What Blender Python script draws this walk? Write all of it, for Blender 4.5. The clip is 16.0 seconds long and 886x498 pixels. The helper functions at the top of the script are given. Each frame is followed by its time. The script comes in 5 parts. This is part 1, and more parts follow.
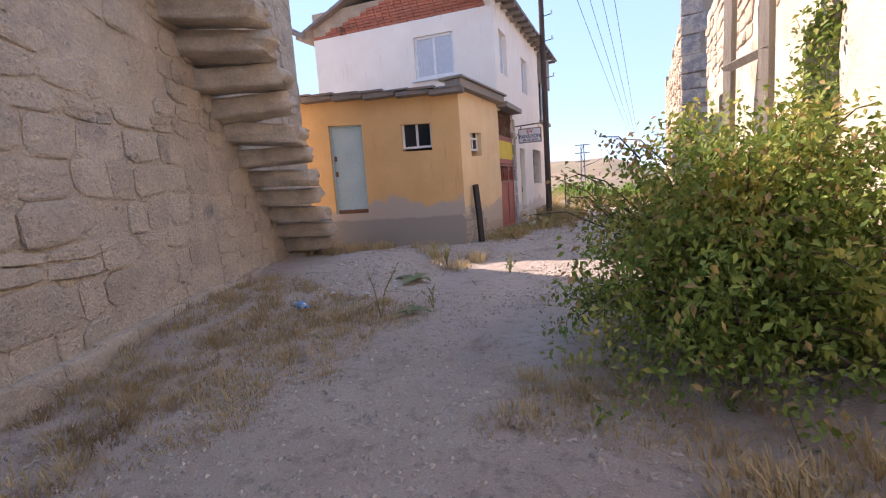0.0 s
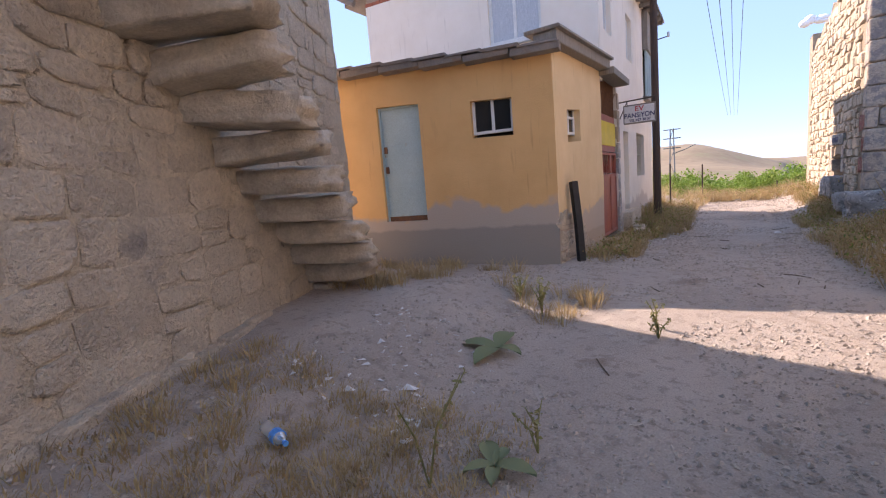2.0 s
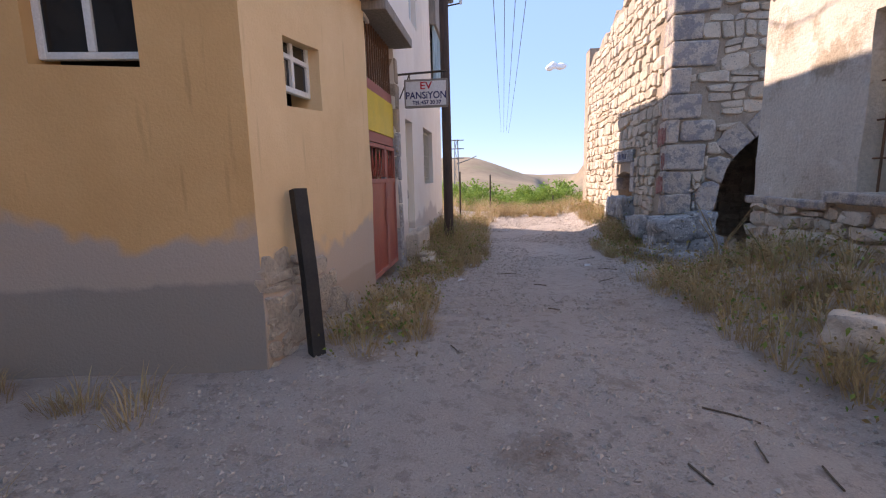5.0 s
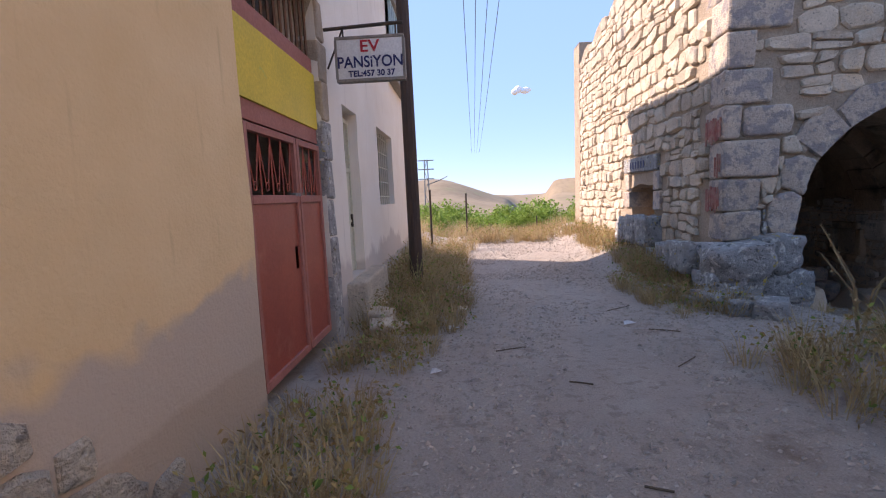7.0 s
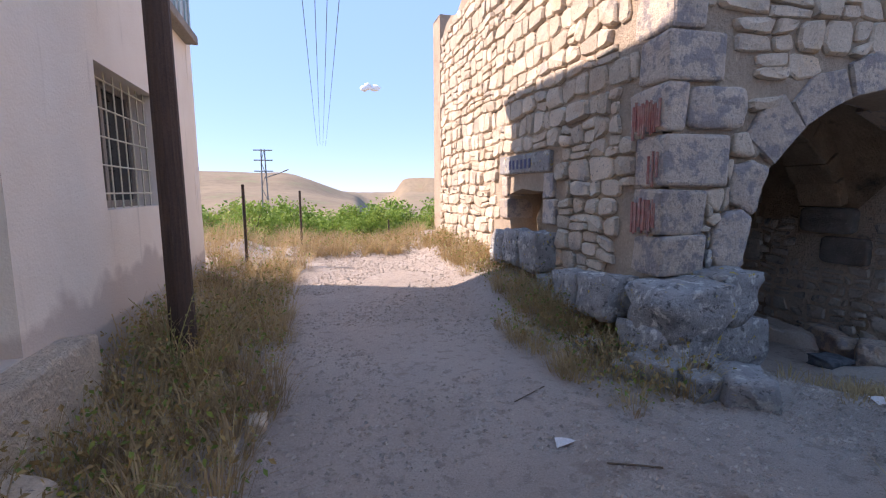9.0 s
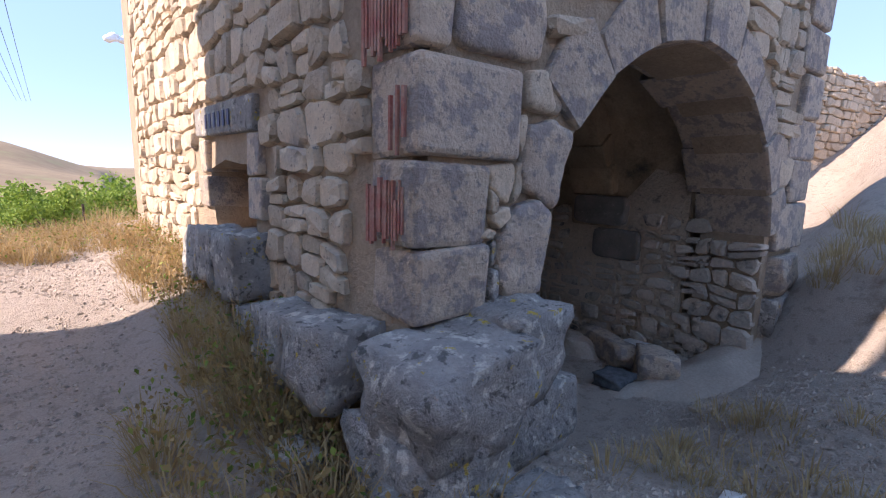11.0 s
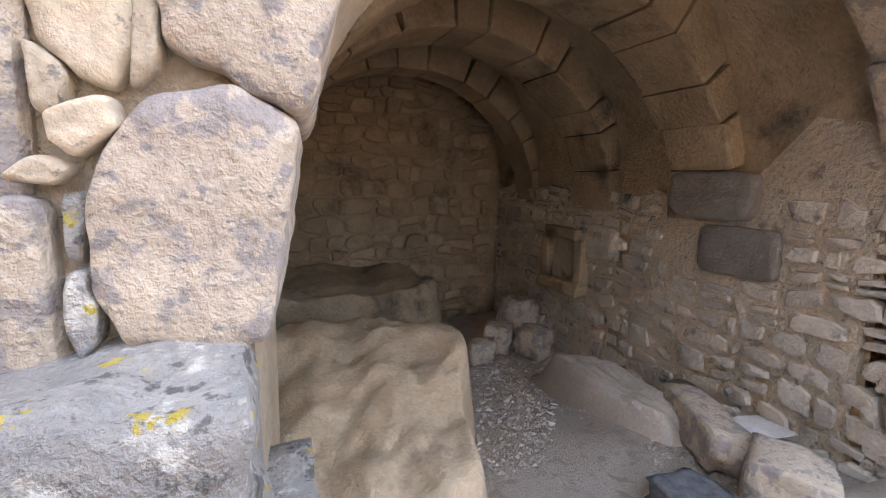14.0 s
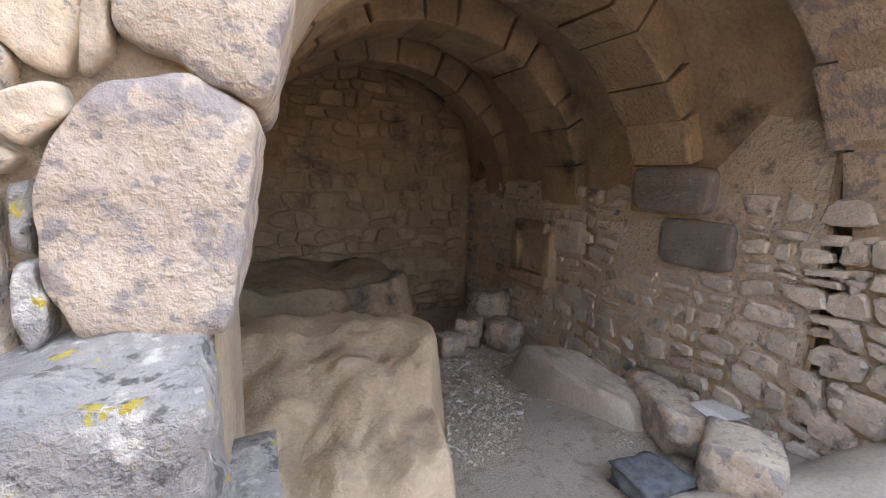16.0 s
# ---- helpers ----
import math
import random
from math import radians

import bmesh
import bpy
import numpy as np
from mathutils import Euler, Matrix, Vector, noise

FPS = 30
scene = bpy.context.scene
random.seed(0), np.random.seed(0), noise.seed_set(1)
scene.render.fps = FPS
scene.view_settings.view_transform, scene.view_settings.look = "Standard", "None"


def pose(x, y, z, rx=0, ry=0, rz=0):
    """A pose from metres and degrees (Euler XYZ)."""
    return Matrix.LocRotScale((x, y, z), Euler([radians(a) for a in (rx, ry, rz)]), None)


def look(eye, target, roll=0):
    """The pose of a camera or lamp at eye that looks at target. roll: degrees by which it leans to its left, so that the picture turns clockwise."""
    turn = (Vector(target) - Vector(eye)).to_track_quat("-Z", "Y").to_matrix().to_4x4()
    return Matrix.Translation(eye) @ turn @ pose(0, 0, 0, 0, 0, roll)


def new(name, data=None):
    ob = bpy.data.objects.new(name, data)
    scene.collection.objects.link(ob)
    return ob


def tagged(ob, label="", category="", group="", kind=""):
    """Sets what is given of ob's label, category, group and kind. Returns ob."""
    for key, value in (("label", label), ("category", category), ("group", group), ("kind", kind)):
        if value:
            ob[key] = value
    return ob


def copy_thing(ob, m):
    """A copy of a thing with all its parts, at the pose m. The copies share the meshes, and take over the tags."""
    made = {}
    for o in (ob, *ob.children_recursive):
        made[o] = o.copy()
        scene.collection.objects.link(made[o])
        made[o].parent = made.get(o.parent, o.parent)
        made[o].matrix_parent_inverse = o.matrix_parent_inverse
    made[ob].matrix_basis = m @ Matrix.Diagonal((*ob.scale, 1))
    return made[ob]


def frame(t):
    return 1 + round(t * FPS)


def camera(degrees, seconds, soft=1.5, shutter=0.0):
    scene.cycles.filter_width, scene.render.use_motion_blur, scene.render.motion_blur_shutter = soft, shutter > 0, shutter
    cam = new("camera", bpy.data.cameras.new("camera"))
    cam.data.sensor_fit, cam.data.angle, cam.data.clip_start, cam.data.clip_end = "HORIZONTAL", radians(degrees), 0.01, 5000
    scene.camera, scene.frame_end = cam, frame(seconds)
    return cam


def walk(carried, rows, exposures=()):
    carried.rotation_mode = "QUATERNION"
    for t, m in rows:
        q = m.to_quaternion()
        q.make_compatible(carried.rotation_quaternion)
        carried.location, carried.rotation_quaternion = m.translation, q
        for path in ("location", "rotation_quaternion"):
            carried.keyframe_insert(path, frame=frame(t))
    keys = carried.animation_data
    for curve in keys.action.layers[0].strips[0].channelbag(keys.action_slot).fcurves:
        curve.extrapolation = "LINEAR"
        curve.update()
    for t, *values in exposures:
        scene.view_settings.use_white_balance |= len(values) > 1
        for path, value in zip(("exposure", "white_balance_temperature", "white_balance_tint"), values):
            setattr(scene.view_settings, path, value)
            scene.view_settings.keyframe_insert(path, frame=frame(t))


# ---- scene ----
cam = camera(88.6, 16.0, 1.15)
METRES, EYE, TILT, LEAN, TURN = 17.0, 1.1, 0.0, 0.0, 23.5
PATH = [
    (0, (0.216, -0.292, 1.922), (-0.566, 1.529, 1.657), -4.0),
    (0.5, (-0.062, 0.209, 2.0), (-1.048, 1.929, 1.733), -5.1),
    (1, (-0.385, 0.817, 2.044), (-1.644, 2.342, 1.751), -6.4),
    (1.5, (-0.776, 1.394, 2.029), (-1.983, 2.96, 1.723), -5.2),
    (2, (-1.078, 2.126, 2.072), (-2.124, 3.808, 1.794), -4.8),
    (2.5, (-1.314, 2.743, 2.043), (-2.241, 4.489, 1.736), -2.6),
    (3, (-1.457, 3.585, 2.086), (-1.968, 5.493, 1.769), -1.9),
    (3.5, (-1.538, 4.243, 2.101), (-1.954, 6.172, 1.776), -1.8),
    (3.6, (-1.564, 4.424, 2.101), (-1.96, 6.358, 1.78), -1.4),
    (4, (-1.633, 5.041, 2.084), (-1.91, 6.992, 1.74), -1.3),
    (4.2, (-1.63, 5.307, 2.087), (-1.838, 7.266, 1.743), -1.2),
    (6.3, (-1.825, 7.998, 1.906), (-2.071, 9.963, 1.625), -1.6),
    (6.5, (-1.858, 8.297, 1.923), (-2.066, 10.266, 1.644), -2.2),
    (7, (-1.832, 9.11, 1.944), (-1.93, 11.095, 1.717), -2.5),
    (7.5, (-1.793, 9.747, 1.939), (-1.772, 11.732, 1.703), -1.4),
    (8, (-1.721, 10.502, 1.959), (-1.537, 12.479, 1.72), -1.1),
    (8.5, (-1.63, 11.036, 2.03), (-1.42, 13.01, 1.79), -1.1),
    (9, (-1.488, 11.787, 2.007), (-0.938, 13.693, 1.753), -0.3),
    (9.5, (-1.253, 12.361, 1.957), (-0.527, 14.207, 1.699), -0.9),
    (10, (-0.91, 12.962, 1.941), (0.261, 14.56, 1.662), 0.4),
    (10.2, (-0.727, 13.114, 1.951), (0.6, 14.581, 1.661), 0.8),
    (12.3, (1.539, 13.729, 1.901), (2.789, 15.248, 1.539), 2.9),
    (12.5, (1.645, 13.77, 1.834), (2.867, 15.309, 1.468), 2.6),
    (13, (1.934, 13.945, 1.648), (3.048, 15.584, 1.375), 2.1),
    (13.5, (2.181, 13.909, 1.639), (3.074, 15.676, 1.357), 1.8),
    (14, (2.297, 13.994, 1.651), (3.058, 15.818, 1.345), 1.1),
    (14.5, (2.286, 14.033, 1.643), (3.01, 15.871, 1.327), 2.8),
    (15, (2.32, 13.991, 1.667), (3.05, 15.827, 1.354), 2.1),
    (15.5, (2.339, 13.97, 1.669), (3.147, 15.774, 1.363), 1.8),
    (16, (2.315, 13.963, 1.645), (3.182, 15.736, 1.318), 1.4),
]
EXPOSURES = [(0.0, 2.05, 7400, 34), (2.5, 1.8, 7300, 34), (3.5, 1.4, 7200, 32), (4.0, 1.7, 7200, 33), (7.0, 1.75, 7050, 33), (10.2, 1.8, 6900, 32), (12.3, 2.75, 9000, 34), (13.0, 3.55, 10300, 35), (14.0, 4.2, 11500, 35), (16.0, 4.2, 11500, 35)]
walk(cam, [(t, look(eye, target, roll)) for t, eye, target, roll in PATH], EXPOSURES)

# ---- world, sun ----
SUN_AZ, SUN_EL = radians(17), radians(38)
SUN_TO = Vector((math.cos(SUN_AZ) * math.cos(SUN_EL), -math.sin(SUN_AZ) * math.cos(SUN_EL), -math.sin(SUN_EL)))
world = bpy.data.worlds.new("world")
scene.world = world
world.use_nodes = True
wn = world.node_tree.nodes
sky = wn.new("ShaderNodeTexSky")
sky.sky_type, sky.sun_disc, sky.sun_elevation, sky.sun_rotation = "NISHITA", False, SUN_EL, math.atan2(-SUN_TO.x, -SUN_TO.y)
sky.altitude = 1500
sky.air_density, sky.dust_density, sky.ozone_density = 1.0, 0.0, 3.0
wn["Background"].inputs[1].default_value = 0.13
clear = wn.new("ShaderNodeMix")
clear.data_type = "RGBA"
clear.inputs["Factor"].default_value = 0.82
clear.inputs[7].default_value = (0.80, 1.62, 2.75, 1)  # even deep blue of dry upland air
world.node_tree.links.new(sky.outputs[0], clear.inputs[6])
world.node_tree.links.new(clear.outputs[2], wn["Background"].inputs[0])
sun = new("sun", bpy.data.lights.new("sun", "SUN"))
sun.data.energy, sun.data.angle, sun.data.color = 2.5, radians(0.55), (1.0, 0.96, 0.82)
sun.matrix_world = look((-30, 10, 30), Vector((-30, 10, 30)) + SUN_TO)


# ---- materials ----
def node_mat(name, rough=0.9, metal=0.0):
    m = bpy.data.materials.new(name)
    m.use_nodes = True
    b = m.node_tree.nodes["Principled BSDF"]
    b.inputs["Roughness"].default_value, b.inputs["Metallic"].default_value = rough, metal
    b.inputs["Specular IOR Level"].default_value = 0.25
    return m, m.node_tree.nodes, m.node_tree.links, b


def noise_node(N, L, scale, detail=5, rough=0.6, stretch=None):
    g = N.new("ShaderNodeNewGeometry")
    n = N.new("ShaderNodeTexNoise")
    n.inputs["Scale"].default_value, n.inputs["Detail"].default_value, n.inputs["Roughness"].default_value = scale, detail, rough
    if stretch:
        mp = N.new("ShaderNodeMapping")
        mp.inputs["Scale"].default_value = stretch
        L.new(g.outputs["Position"], mp.inputs[0])
        L.new(mp.outputs[0], n.inputs["Vector"])
    else:
        L.new(g.outputs["Position"], n.inputs["Vector"])
    return n.outputs["Fac"]


def ramp(N, L, fac, lo, hi):
    r = N.new("ShaderNodeMapRange")
    r.inputs["From Min"].default_value, r.inputs["From Max"].default_value = lo, hi
    L.new(fac, r.inputs["Value"])
    return r.outputs["Result"]


def mixed(N, L, fac, a, b):
    x = N.new("ShaderNodeMix")
    x.data_type = "RGBA"
    L.new(fac, x.inputs["Factor"])
    for sock, v in ((x.inputs[6], a), (x.inputs[7], b)):
        if isinstance(v, tuple):
            sock.default_value = (*v, 1)
        else:
            L.new(v, sock)
    return x.outputs[2]


def surface(name, c1, c2, scale=3.0, fine=40.0, rough=0.92, bump=0.4, spots=(), vary=0.0, island=False, metal=0.0, dist=0.02, stretch=None):
    """A worn surface: two colours by a coarse noise, grain by a fine one, spots of (colour, scale, low, high), relief."""
    m, N, L, b = node_mat(name, rough, metal)
    col = mixed(N, L, ramp(N, L, noise_node(N, L, scale, stretch=stretch), 0.32, 0.68), c1, c2)
    for c, s, lo, hi in spots:
        col = mixed(N, L, ramp(N, L, noise_node(N, L, s, 6, 0.65), lo, hi), col, c)
    fine_n = noise_node(N, L, fine, 4, 0.7)
    dark = N.new("ShaderNodeHueSaturation")
    L.new(col, dark.inputs["Color"])
    v = N.new("ShaderNodeMath")
    v.operation = "MULTIPLY_ADD"
    v.inputs[1].default_value, v.inputs[2].default_value = 0.7, 0.65
    L.new(fine_n, v.inputs[0])
    val = v.outputs[0]
    if vary:
        src = N.new("ShaderNodeNewGeometry").outputs["Random Per Island"] if island else N.new("ShaderNodeObjectInfo").outputs["Random"]
        w = N.new("ShaderNodeMath")
        w.operation = "MULTIPLY_ADD"
        w.inputs[1].default_value = vary
        L.new(src, w.inputs[0])
        off = N.new("ShaderNodeMath")
        off.operation = "SUBTRACT"
        off.inputs[1].default_value = vary / 2
        L.new(w.outputs[0], off.inputs[0])
        L.new(val, w.inputs[2])
        val = off.outputs[0]
    L.new(val, dark.inputs["Value"])
    L.new(dark.outputs[0], b.inputs["Base Color"])
    if bump:
        bp = N.new("ShaderNodeBump")
        bp.inputs["Strength"].default_value, bp.inputs["Distance"].default_value = bump, dist
        h = N.new("ShaderNodeMath")
        h.operation = "ADD"
        L.new(fine_n, h.inputs[0])
        L.new(noise_node(N, L, scale * 3, 6, 0.65), h.inputs[1])
        L.new(h.outputs[0], bp.inputs["Height"])
        L.new(bp.outputs[0], b.inputs["Normal"])
    return m


def banded(name, upper, u2, patch, band, z_patch, z_band, rough=0.9):
    """Wall paint on plaster, with bare render below: a patch with an uneven top edge, and a cement base band."""
    m, N, L, b = node_mat(name, rough)
    col = mixed(N, L, ramp(N, L, noise_node(N, L, 1.6, 6), 0.3, 0.7), upper, u2)
    col = mixed(N, L, ramp(N, L, noise_node(N, L, 2.2, 4, 0.5, (5, 5, 0.5)), 0.62, 0.8), col, tuple(0.8 * c for c in u2))
    g = N.new("ShaderNodeNewGeometry")
    sp = N.new("ShaderNodeSeparateXYZ")
    L.new(g.outputs["Position"], sp.inputs[0])

    def edge(z, amp, scale, soft):
        n = noise_node(N, L, scale, 4)
        a = N.new("ShaderNodeMath")
        a.operation = "MULTIPLY_ADD"
        a.inputs[1].default_value = amp
        L.new(n, a.inputs[0])
        L.new(sp.outputs[2], a.inputs[2])
        r = ramp(N, L, a.outputs[0], z + amp * 0.5 + soft, z + amp * 0.5 - soft)
        return r
    col = mixed(N, L, edge(z_patch, 1.5, 0.75, 0.05), col, patch)
    col = mixed(N, L, edge(z_band, 0.12, 3.0, 0.02), col, band)
    L.new(col, b.inputs["Base Color"])
    bp = N.new("ShaderNodeBump")
    bp.inputs["Strength"].default_value, bp.inputs["Distance"].default_value = 0.35, 0.015
    h = N.new("ShaderNodeMath")
    h.operation = "ADD"
    L.new(noise_node(N, L, 6, 6, 0.65), h.inputs[0])
    L.new(noise_node(N, L, 45, 3, 0.6), h.inputs[1])
    L.new(h.outputs[0], bp.inputs["Height"])
    L.new(bp.outputs[0], b.inputs["Normal"])
    return m


M_GROUND = surface("dusty gravel", (0.56, 0.48, 0.42), (0.46, 0.39, 0.34), 0.9, 70, 0.97, 1.0, [((0.56, 0.50, 0.44), 2.3, 0.56, 0.72), ((0.30, 0.225, 0.175), 1.7, 0.60, 0.73), ((0.40, 0.335, 0.29), 9, 0.54, 0.62), ((0.32, 0.27, 0.23), 38, 0.62, 0.70), ((0.62, 0.56, 0.50), 24, 0.64, 0.70)], dist=0.035)
M_PEBBLE = surface("pebbles", (0.52, 0.46, 0.40), (0.33, 0.28, 0.245), 9, 80, 0.9, 0.2, vary=0.5, island=True)
M_STONE = surface("pale tuff stone", (0.64, 0.53, 0.41), (0.51, 0.41, 0.315), 4, 38, 0.93, 0.6, [((0.36, 0.32, 0.29), 2.1, 0.56, 0.72), ((0.66, 0.45, 0.26), 1.2, 0.62, 0.78), ((0.28, 0.24, 0.21), 26, 0.60, 0.66)], vary=0.35, dist=0.025)
M_STONE_J = surface("pale tuff stones", (0.64, 0.53, 0.41), (0.51, 0.41, 0.315), 4, 38, 0.93, 0.6, [((0.36, 0.32, 0.29), 2.1, 0.56, 0.72), ((0.66, 0.45, 0.26), 1.2, 0.62, 0.78), ((0.28, 0.24, 0.21), 26, 0.60, 0.66)], vary=0.35, island=True, dist=0.025)
M_QUOIN = surface("dressed tuff", (0.58, 0.48, 0.385), (0.47, 0.385, 0.32), 3.0, 26, 0.92, 0.8, [((0.33, 0.29, 0.275), 7.0, 0.50, 0.56), ((0.30, 0.27, 0.26), 22.0, 0.58, 0.64), ((0.70, 0.58, 0.44), 2.2, 0.60, 0.72)], vary=0.2, dist=0.03)
M_BASALT = surface("grey lichened stone", (0.42, 0.40, 0.38), (0.29, 0.28, 0.275), 5, 30, 0.9, 0.9, [((0.16, 0.155, 0.15), 16, 0.57, 0.63), ((0.62, 0.60, 0.55), 9, 0.55, 0.63), ((0.55, 0.40, 0.09), 11, 0.63, 0.67)], vary=0.15, dist=0.025)
M_MORTAR = surface("earth mortar", (0.47, 0.37, 0.275), (0.35, 0.275, 0.21), 3, 30, 0.97, 0.8, dist=0.03)
M_LWALL = surface("plastered rubble", (0.70, 0.59, 0.46), (0.58, 0.49, 0.385), 2.2, 26, 0.95, 1.0, [((0.60, 0.50, 0.38), 1.1, 0.52, 0.66), ((0.36, 0.31, 0.28), 0.9, 0.60, 0.72), ((0.34, 0.28, 0.23), 6, 0.655, 0.69)], dist=0.07)
M_LSTONE = surface("smeared stone", (0.70, 0.59, 0.465), (0.57, 0.48, 0.385), 3.2, 28, 0.95, 1.0, [((0.34, 0.30, 0.27), 1.4, 0.60, 0.74), ((0.34, 0.28, 0.23), 7, 0.655, 0.69)], vary=0.22, dist=0.07)
M_LSTONE_J = surface("smeared stones", (0.70, 0.59, 0.465), (0.57, 0.48, 0.385), 3.2, 28, 0.95, 1.0, [((0.34, 0.30, 0.27), 1.4, 0.60, 0.74), ((0.34, 0.28, 0.23), 7, 0.655, 0.69)], vary=0.22, island=True, dist=0.07)
M_STEP = surface("weathered step stone", (0.56, 0.48, 0.38), (0.38, 0.325, 0.265), 4, 30, 0.95, 0.8, [((0.50, 0.43, 0.33), 2.5, 0.55, 0.7)], vary=0.2, dist=0.03)
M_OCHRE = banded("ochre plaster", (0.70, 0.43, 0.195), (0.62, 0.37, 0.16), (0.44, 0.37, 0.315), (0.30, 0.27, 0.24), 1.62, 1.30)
# side wall: every tone lighter than the front wall's
M_OCHRE_SIDE = banded("lighter ochre plaster", (0.80, 0.58, 0.345), (0.72, 0.50, 0.275), (0.52, 0.42, 0.34), (0.46, 0.36, 0.28), 1.4, 1.0)
M_WHITE = banded("white limewash", (0.82, 0.75, 0.67), (0.76, 0.68, 0.59), (0.58, 0.50, 0.44), (0.40, 0.36, 0.33), 1.25, 0.95)
M_ROOFTIN = surface("rusty sheet roof", (0.17, 0.145, 0.13), (0.25, 0.21, 0.18), 3, 40, 0.7, 0.3, [((0.22, 0.12, 0.07), 2.2, 0.58, 0.7)])
M_BRICK = surface("red brick", (0.46, 0.15, 0.09), (0.36, 0.12, 0.075), 6, 50, 0.9, 0.4, vary=0.25)
M_BLUE = surface("pale blue paint", (0.38, 0.50, 0.52), (0.33, 0.45, 0.48), 2.5, 40, 0.5, 0.12, [((0.34, 0.20, 0.08), 4.5, 0.64, 0.70)])
M_RUST = surface("rust", (0.22, 0.10, 0.05), (0.13, 0.07, 0.045), 12, 80, 0.85, 0.4)
M_RED = surface("red gate paint", (0.36, 0.085, 0.055), (0.30, 0.07, 0.05), 2.5, 40, 0.45, 0.1, [((0.42, 0.15, 0.11), 3.0, 0.60, 0.8)])
M_PINK = surface("faded red paint", (0.40, 0.16, 0.13), (0.34, 0.13, 0.10), 3, 40, 0.7, 0.2)
M_YELLOW = surface("yellow paint", (0.72, 0.52, 0.06), (0.62, 0.46, 0.06), 3, 40, 0.6, 0.1, [((0.40, 0.42, 0.10), 5, 0.66, 0.72)])
M_CREAM = surface("cream paint", (0.60, 0.57, 0.44), (0.54, 0.50, 0.38), 3, 40, 0.6, 0.15)
M_FRAME = surface("white window paint", (0.74, 0.74, 0.72), (0.62, 0.63, 0.62), 5, 60, 0.5, 0.1)
M_OLDWOOD = surface("grey bare wood", (0.32, 0.285, 0.25), (0.22, 0.19, 0.165), 5, 60, 0.85, 0.4, stretch=(6, 6, 0.6))
M_POLE = surface("tarred pole wood", (0.10, 0.065, 0.05), (0.06, 0.042, 0.036), 6, 60, 0.8, 0.4, stretch=(8, 8, 0.5))
M_BLACK = surface("black paint", (0.025, 0.025, 0.027), (0.04, 0.037, 0.035), 8, 60, 0.6, 0.2)
M_IRON = surface("dark iron", (0.06, 0.055, 0.05), (0.10, 0.07, 0.05), 8, 60, 0.6, 0.2, metal=0.4)
M_SIGN = surface("sign white", (0.78, 0.77, 0.75), (0.70, 0.69, 0.68), 3, 60, 0.4, 0.03)
M_SIGN_RED = surface("sign red", (0.55, 0.04, 0.05), (0.50, 0.04, 0.05), 3, 60, 0.5, 0)
M_SIGN_BLUE = surface("sign navy", (0.03, 0.035, 0.13), (0.03, 0.03, 0.10), 3, 60, 0.5, 0)
M_GRAFFITI = surface("red spray paint", (0.42, 0.13, 0.11), (0.50, 0.30, 0.24), 9, 60, 0.8, 0.1)
# dark fill for interiors: their shade is put into this colour
M_DARK = surface("unlit interior fill", (0.10, 0.09, 0.08), (0.07, 0.065, 0.06), 3, 40, 0.95, 0.2)
# brown stone with darker blotches spread by noise
M_CAVE = surface("dark-mottled vault stone", (0.46, 0.35, 0.245), (0.32, 0.245, 0.175), 3, 30, 0.95, 0.8, [((0.10, 0.085, 0.07), 1.6, 0.54, 0.7)], vary=0.3, dist=0.03)
M_CAVE_J = surface("dark-mottled vault stones", (0.46, 0.35, 0.245), (0.32, 0.245, 0.175), 3, 30, 0.95, 0.8, [((0.10, 0.085, 0.07), 1.6, 0.54, 0.7)], vary=0.3, island=True, dist=0.03)
M_VMORTAR = surface("crumbling pale lime mortar", (0.72, 0.61, 0.50), (0.62, 0.52, 0.42), 3, 28, 0.97, 1.0, [((0.36, 0.30, 0.25), 7, 0.58, 0.66), ((0.30, 0.27, 0.25), 14, 0.62, 0.68)], dist=0.06)
M_CAVE_GREY = surface("grey vault rubble", (0.66, 0.595, 0.52), (0.50, 0.45, 0.405), 3, 30, 0.95, 0.8, [((0.13, 0.13, 0.135), 2.6, 0.58, 0.68), ((0.50, 0.43, 0.34), 2.0, 0.60, 0.74)], vary=0.3, dist=0.03)
M_EARTH = surface("packed earth", (0.60, 0.45, 0.32), (0.50, 0.37, 0.265), 2.5, 30, 0.97, 0.6, [((0.34, 0.25, 0.20), 2.0, 0.60, 0.75)], dist=0.03)
M_DUST = surface("cave dust", (0.48, 0.42, 0.365), (0.38, 0.33, 0.285), 2.0, 40, 0.98, 0.6, dist=0.02)
M_HILL = surface("dry hills", (0.31, 0.235, 0.155), (0.23, 0.175, 0.12), 0.012, 0.12, 0.98, 0.0, [((0.22, 0.21, 0.12), 0.03, 0.55, 0.68)])
M_DARKSTONE = surface("dark grey-brown stone", (0.27, 0.245, 0.225), (0.18, 0.165, 0.155), 5, 40, 0.9, 0.6, [((0.34, 0.31, 0.28), 18, 0.60, 0.68)], dist=0.02)
M_BARK = surface("bark", (0.16, 0.115, 0.08), (0.10, 0.075, 0.055), 10, 60, 0.95, 0.4)


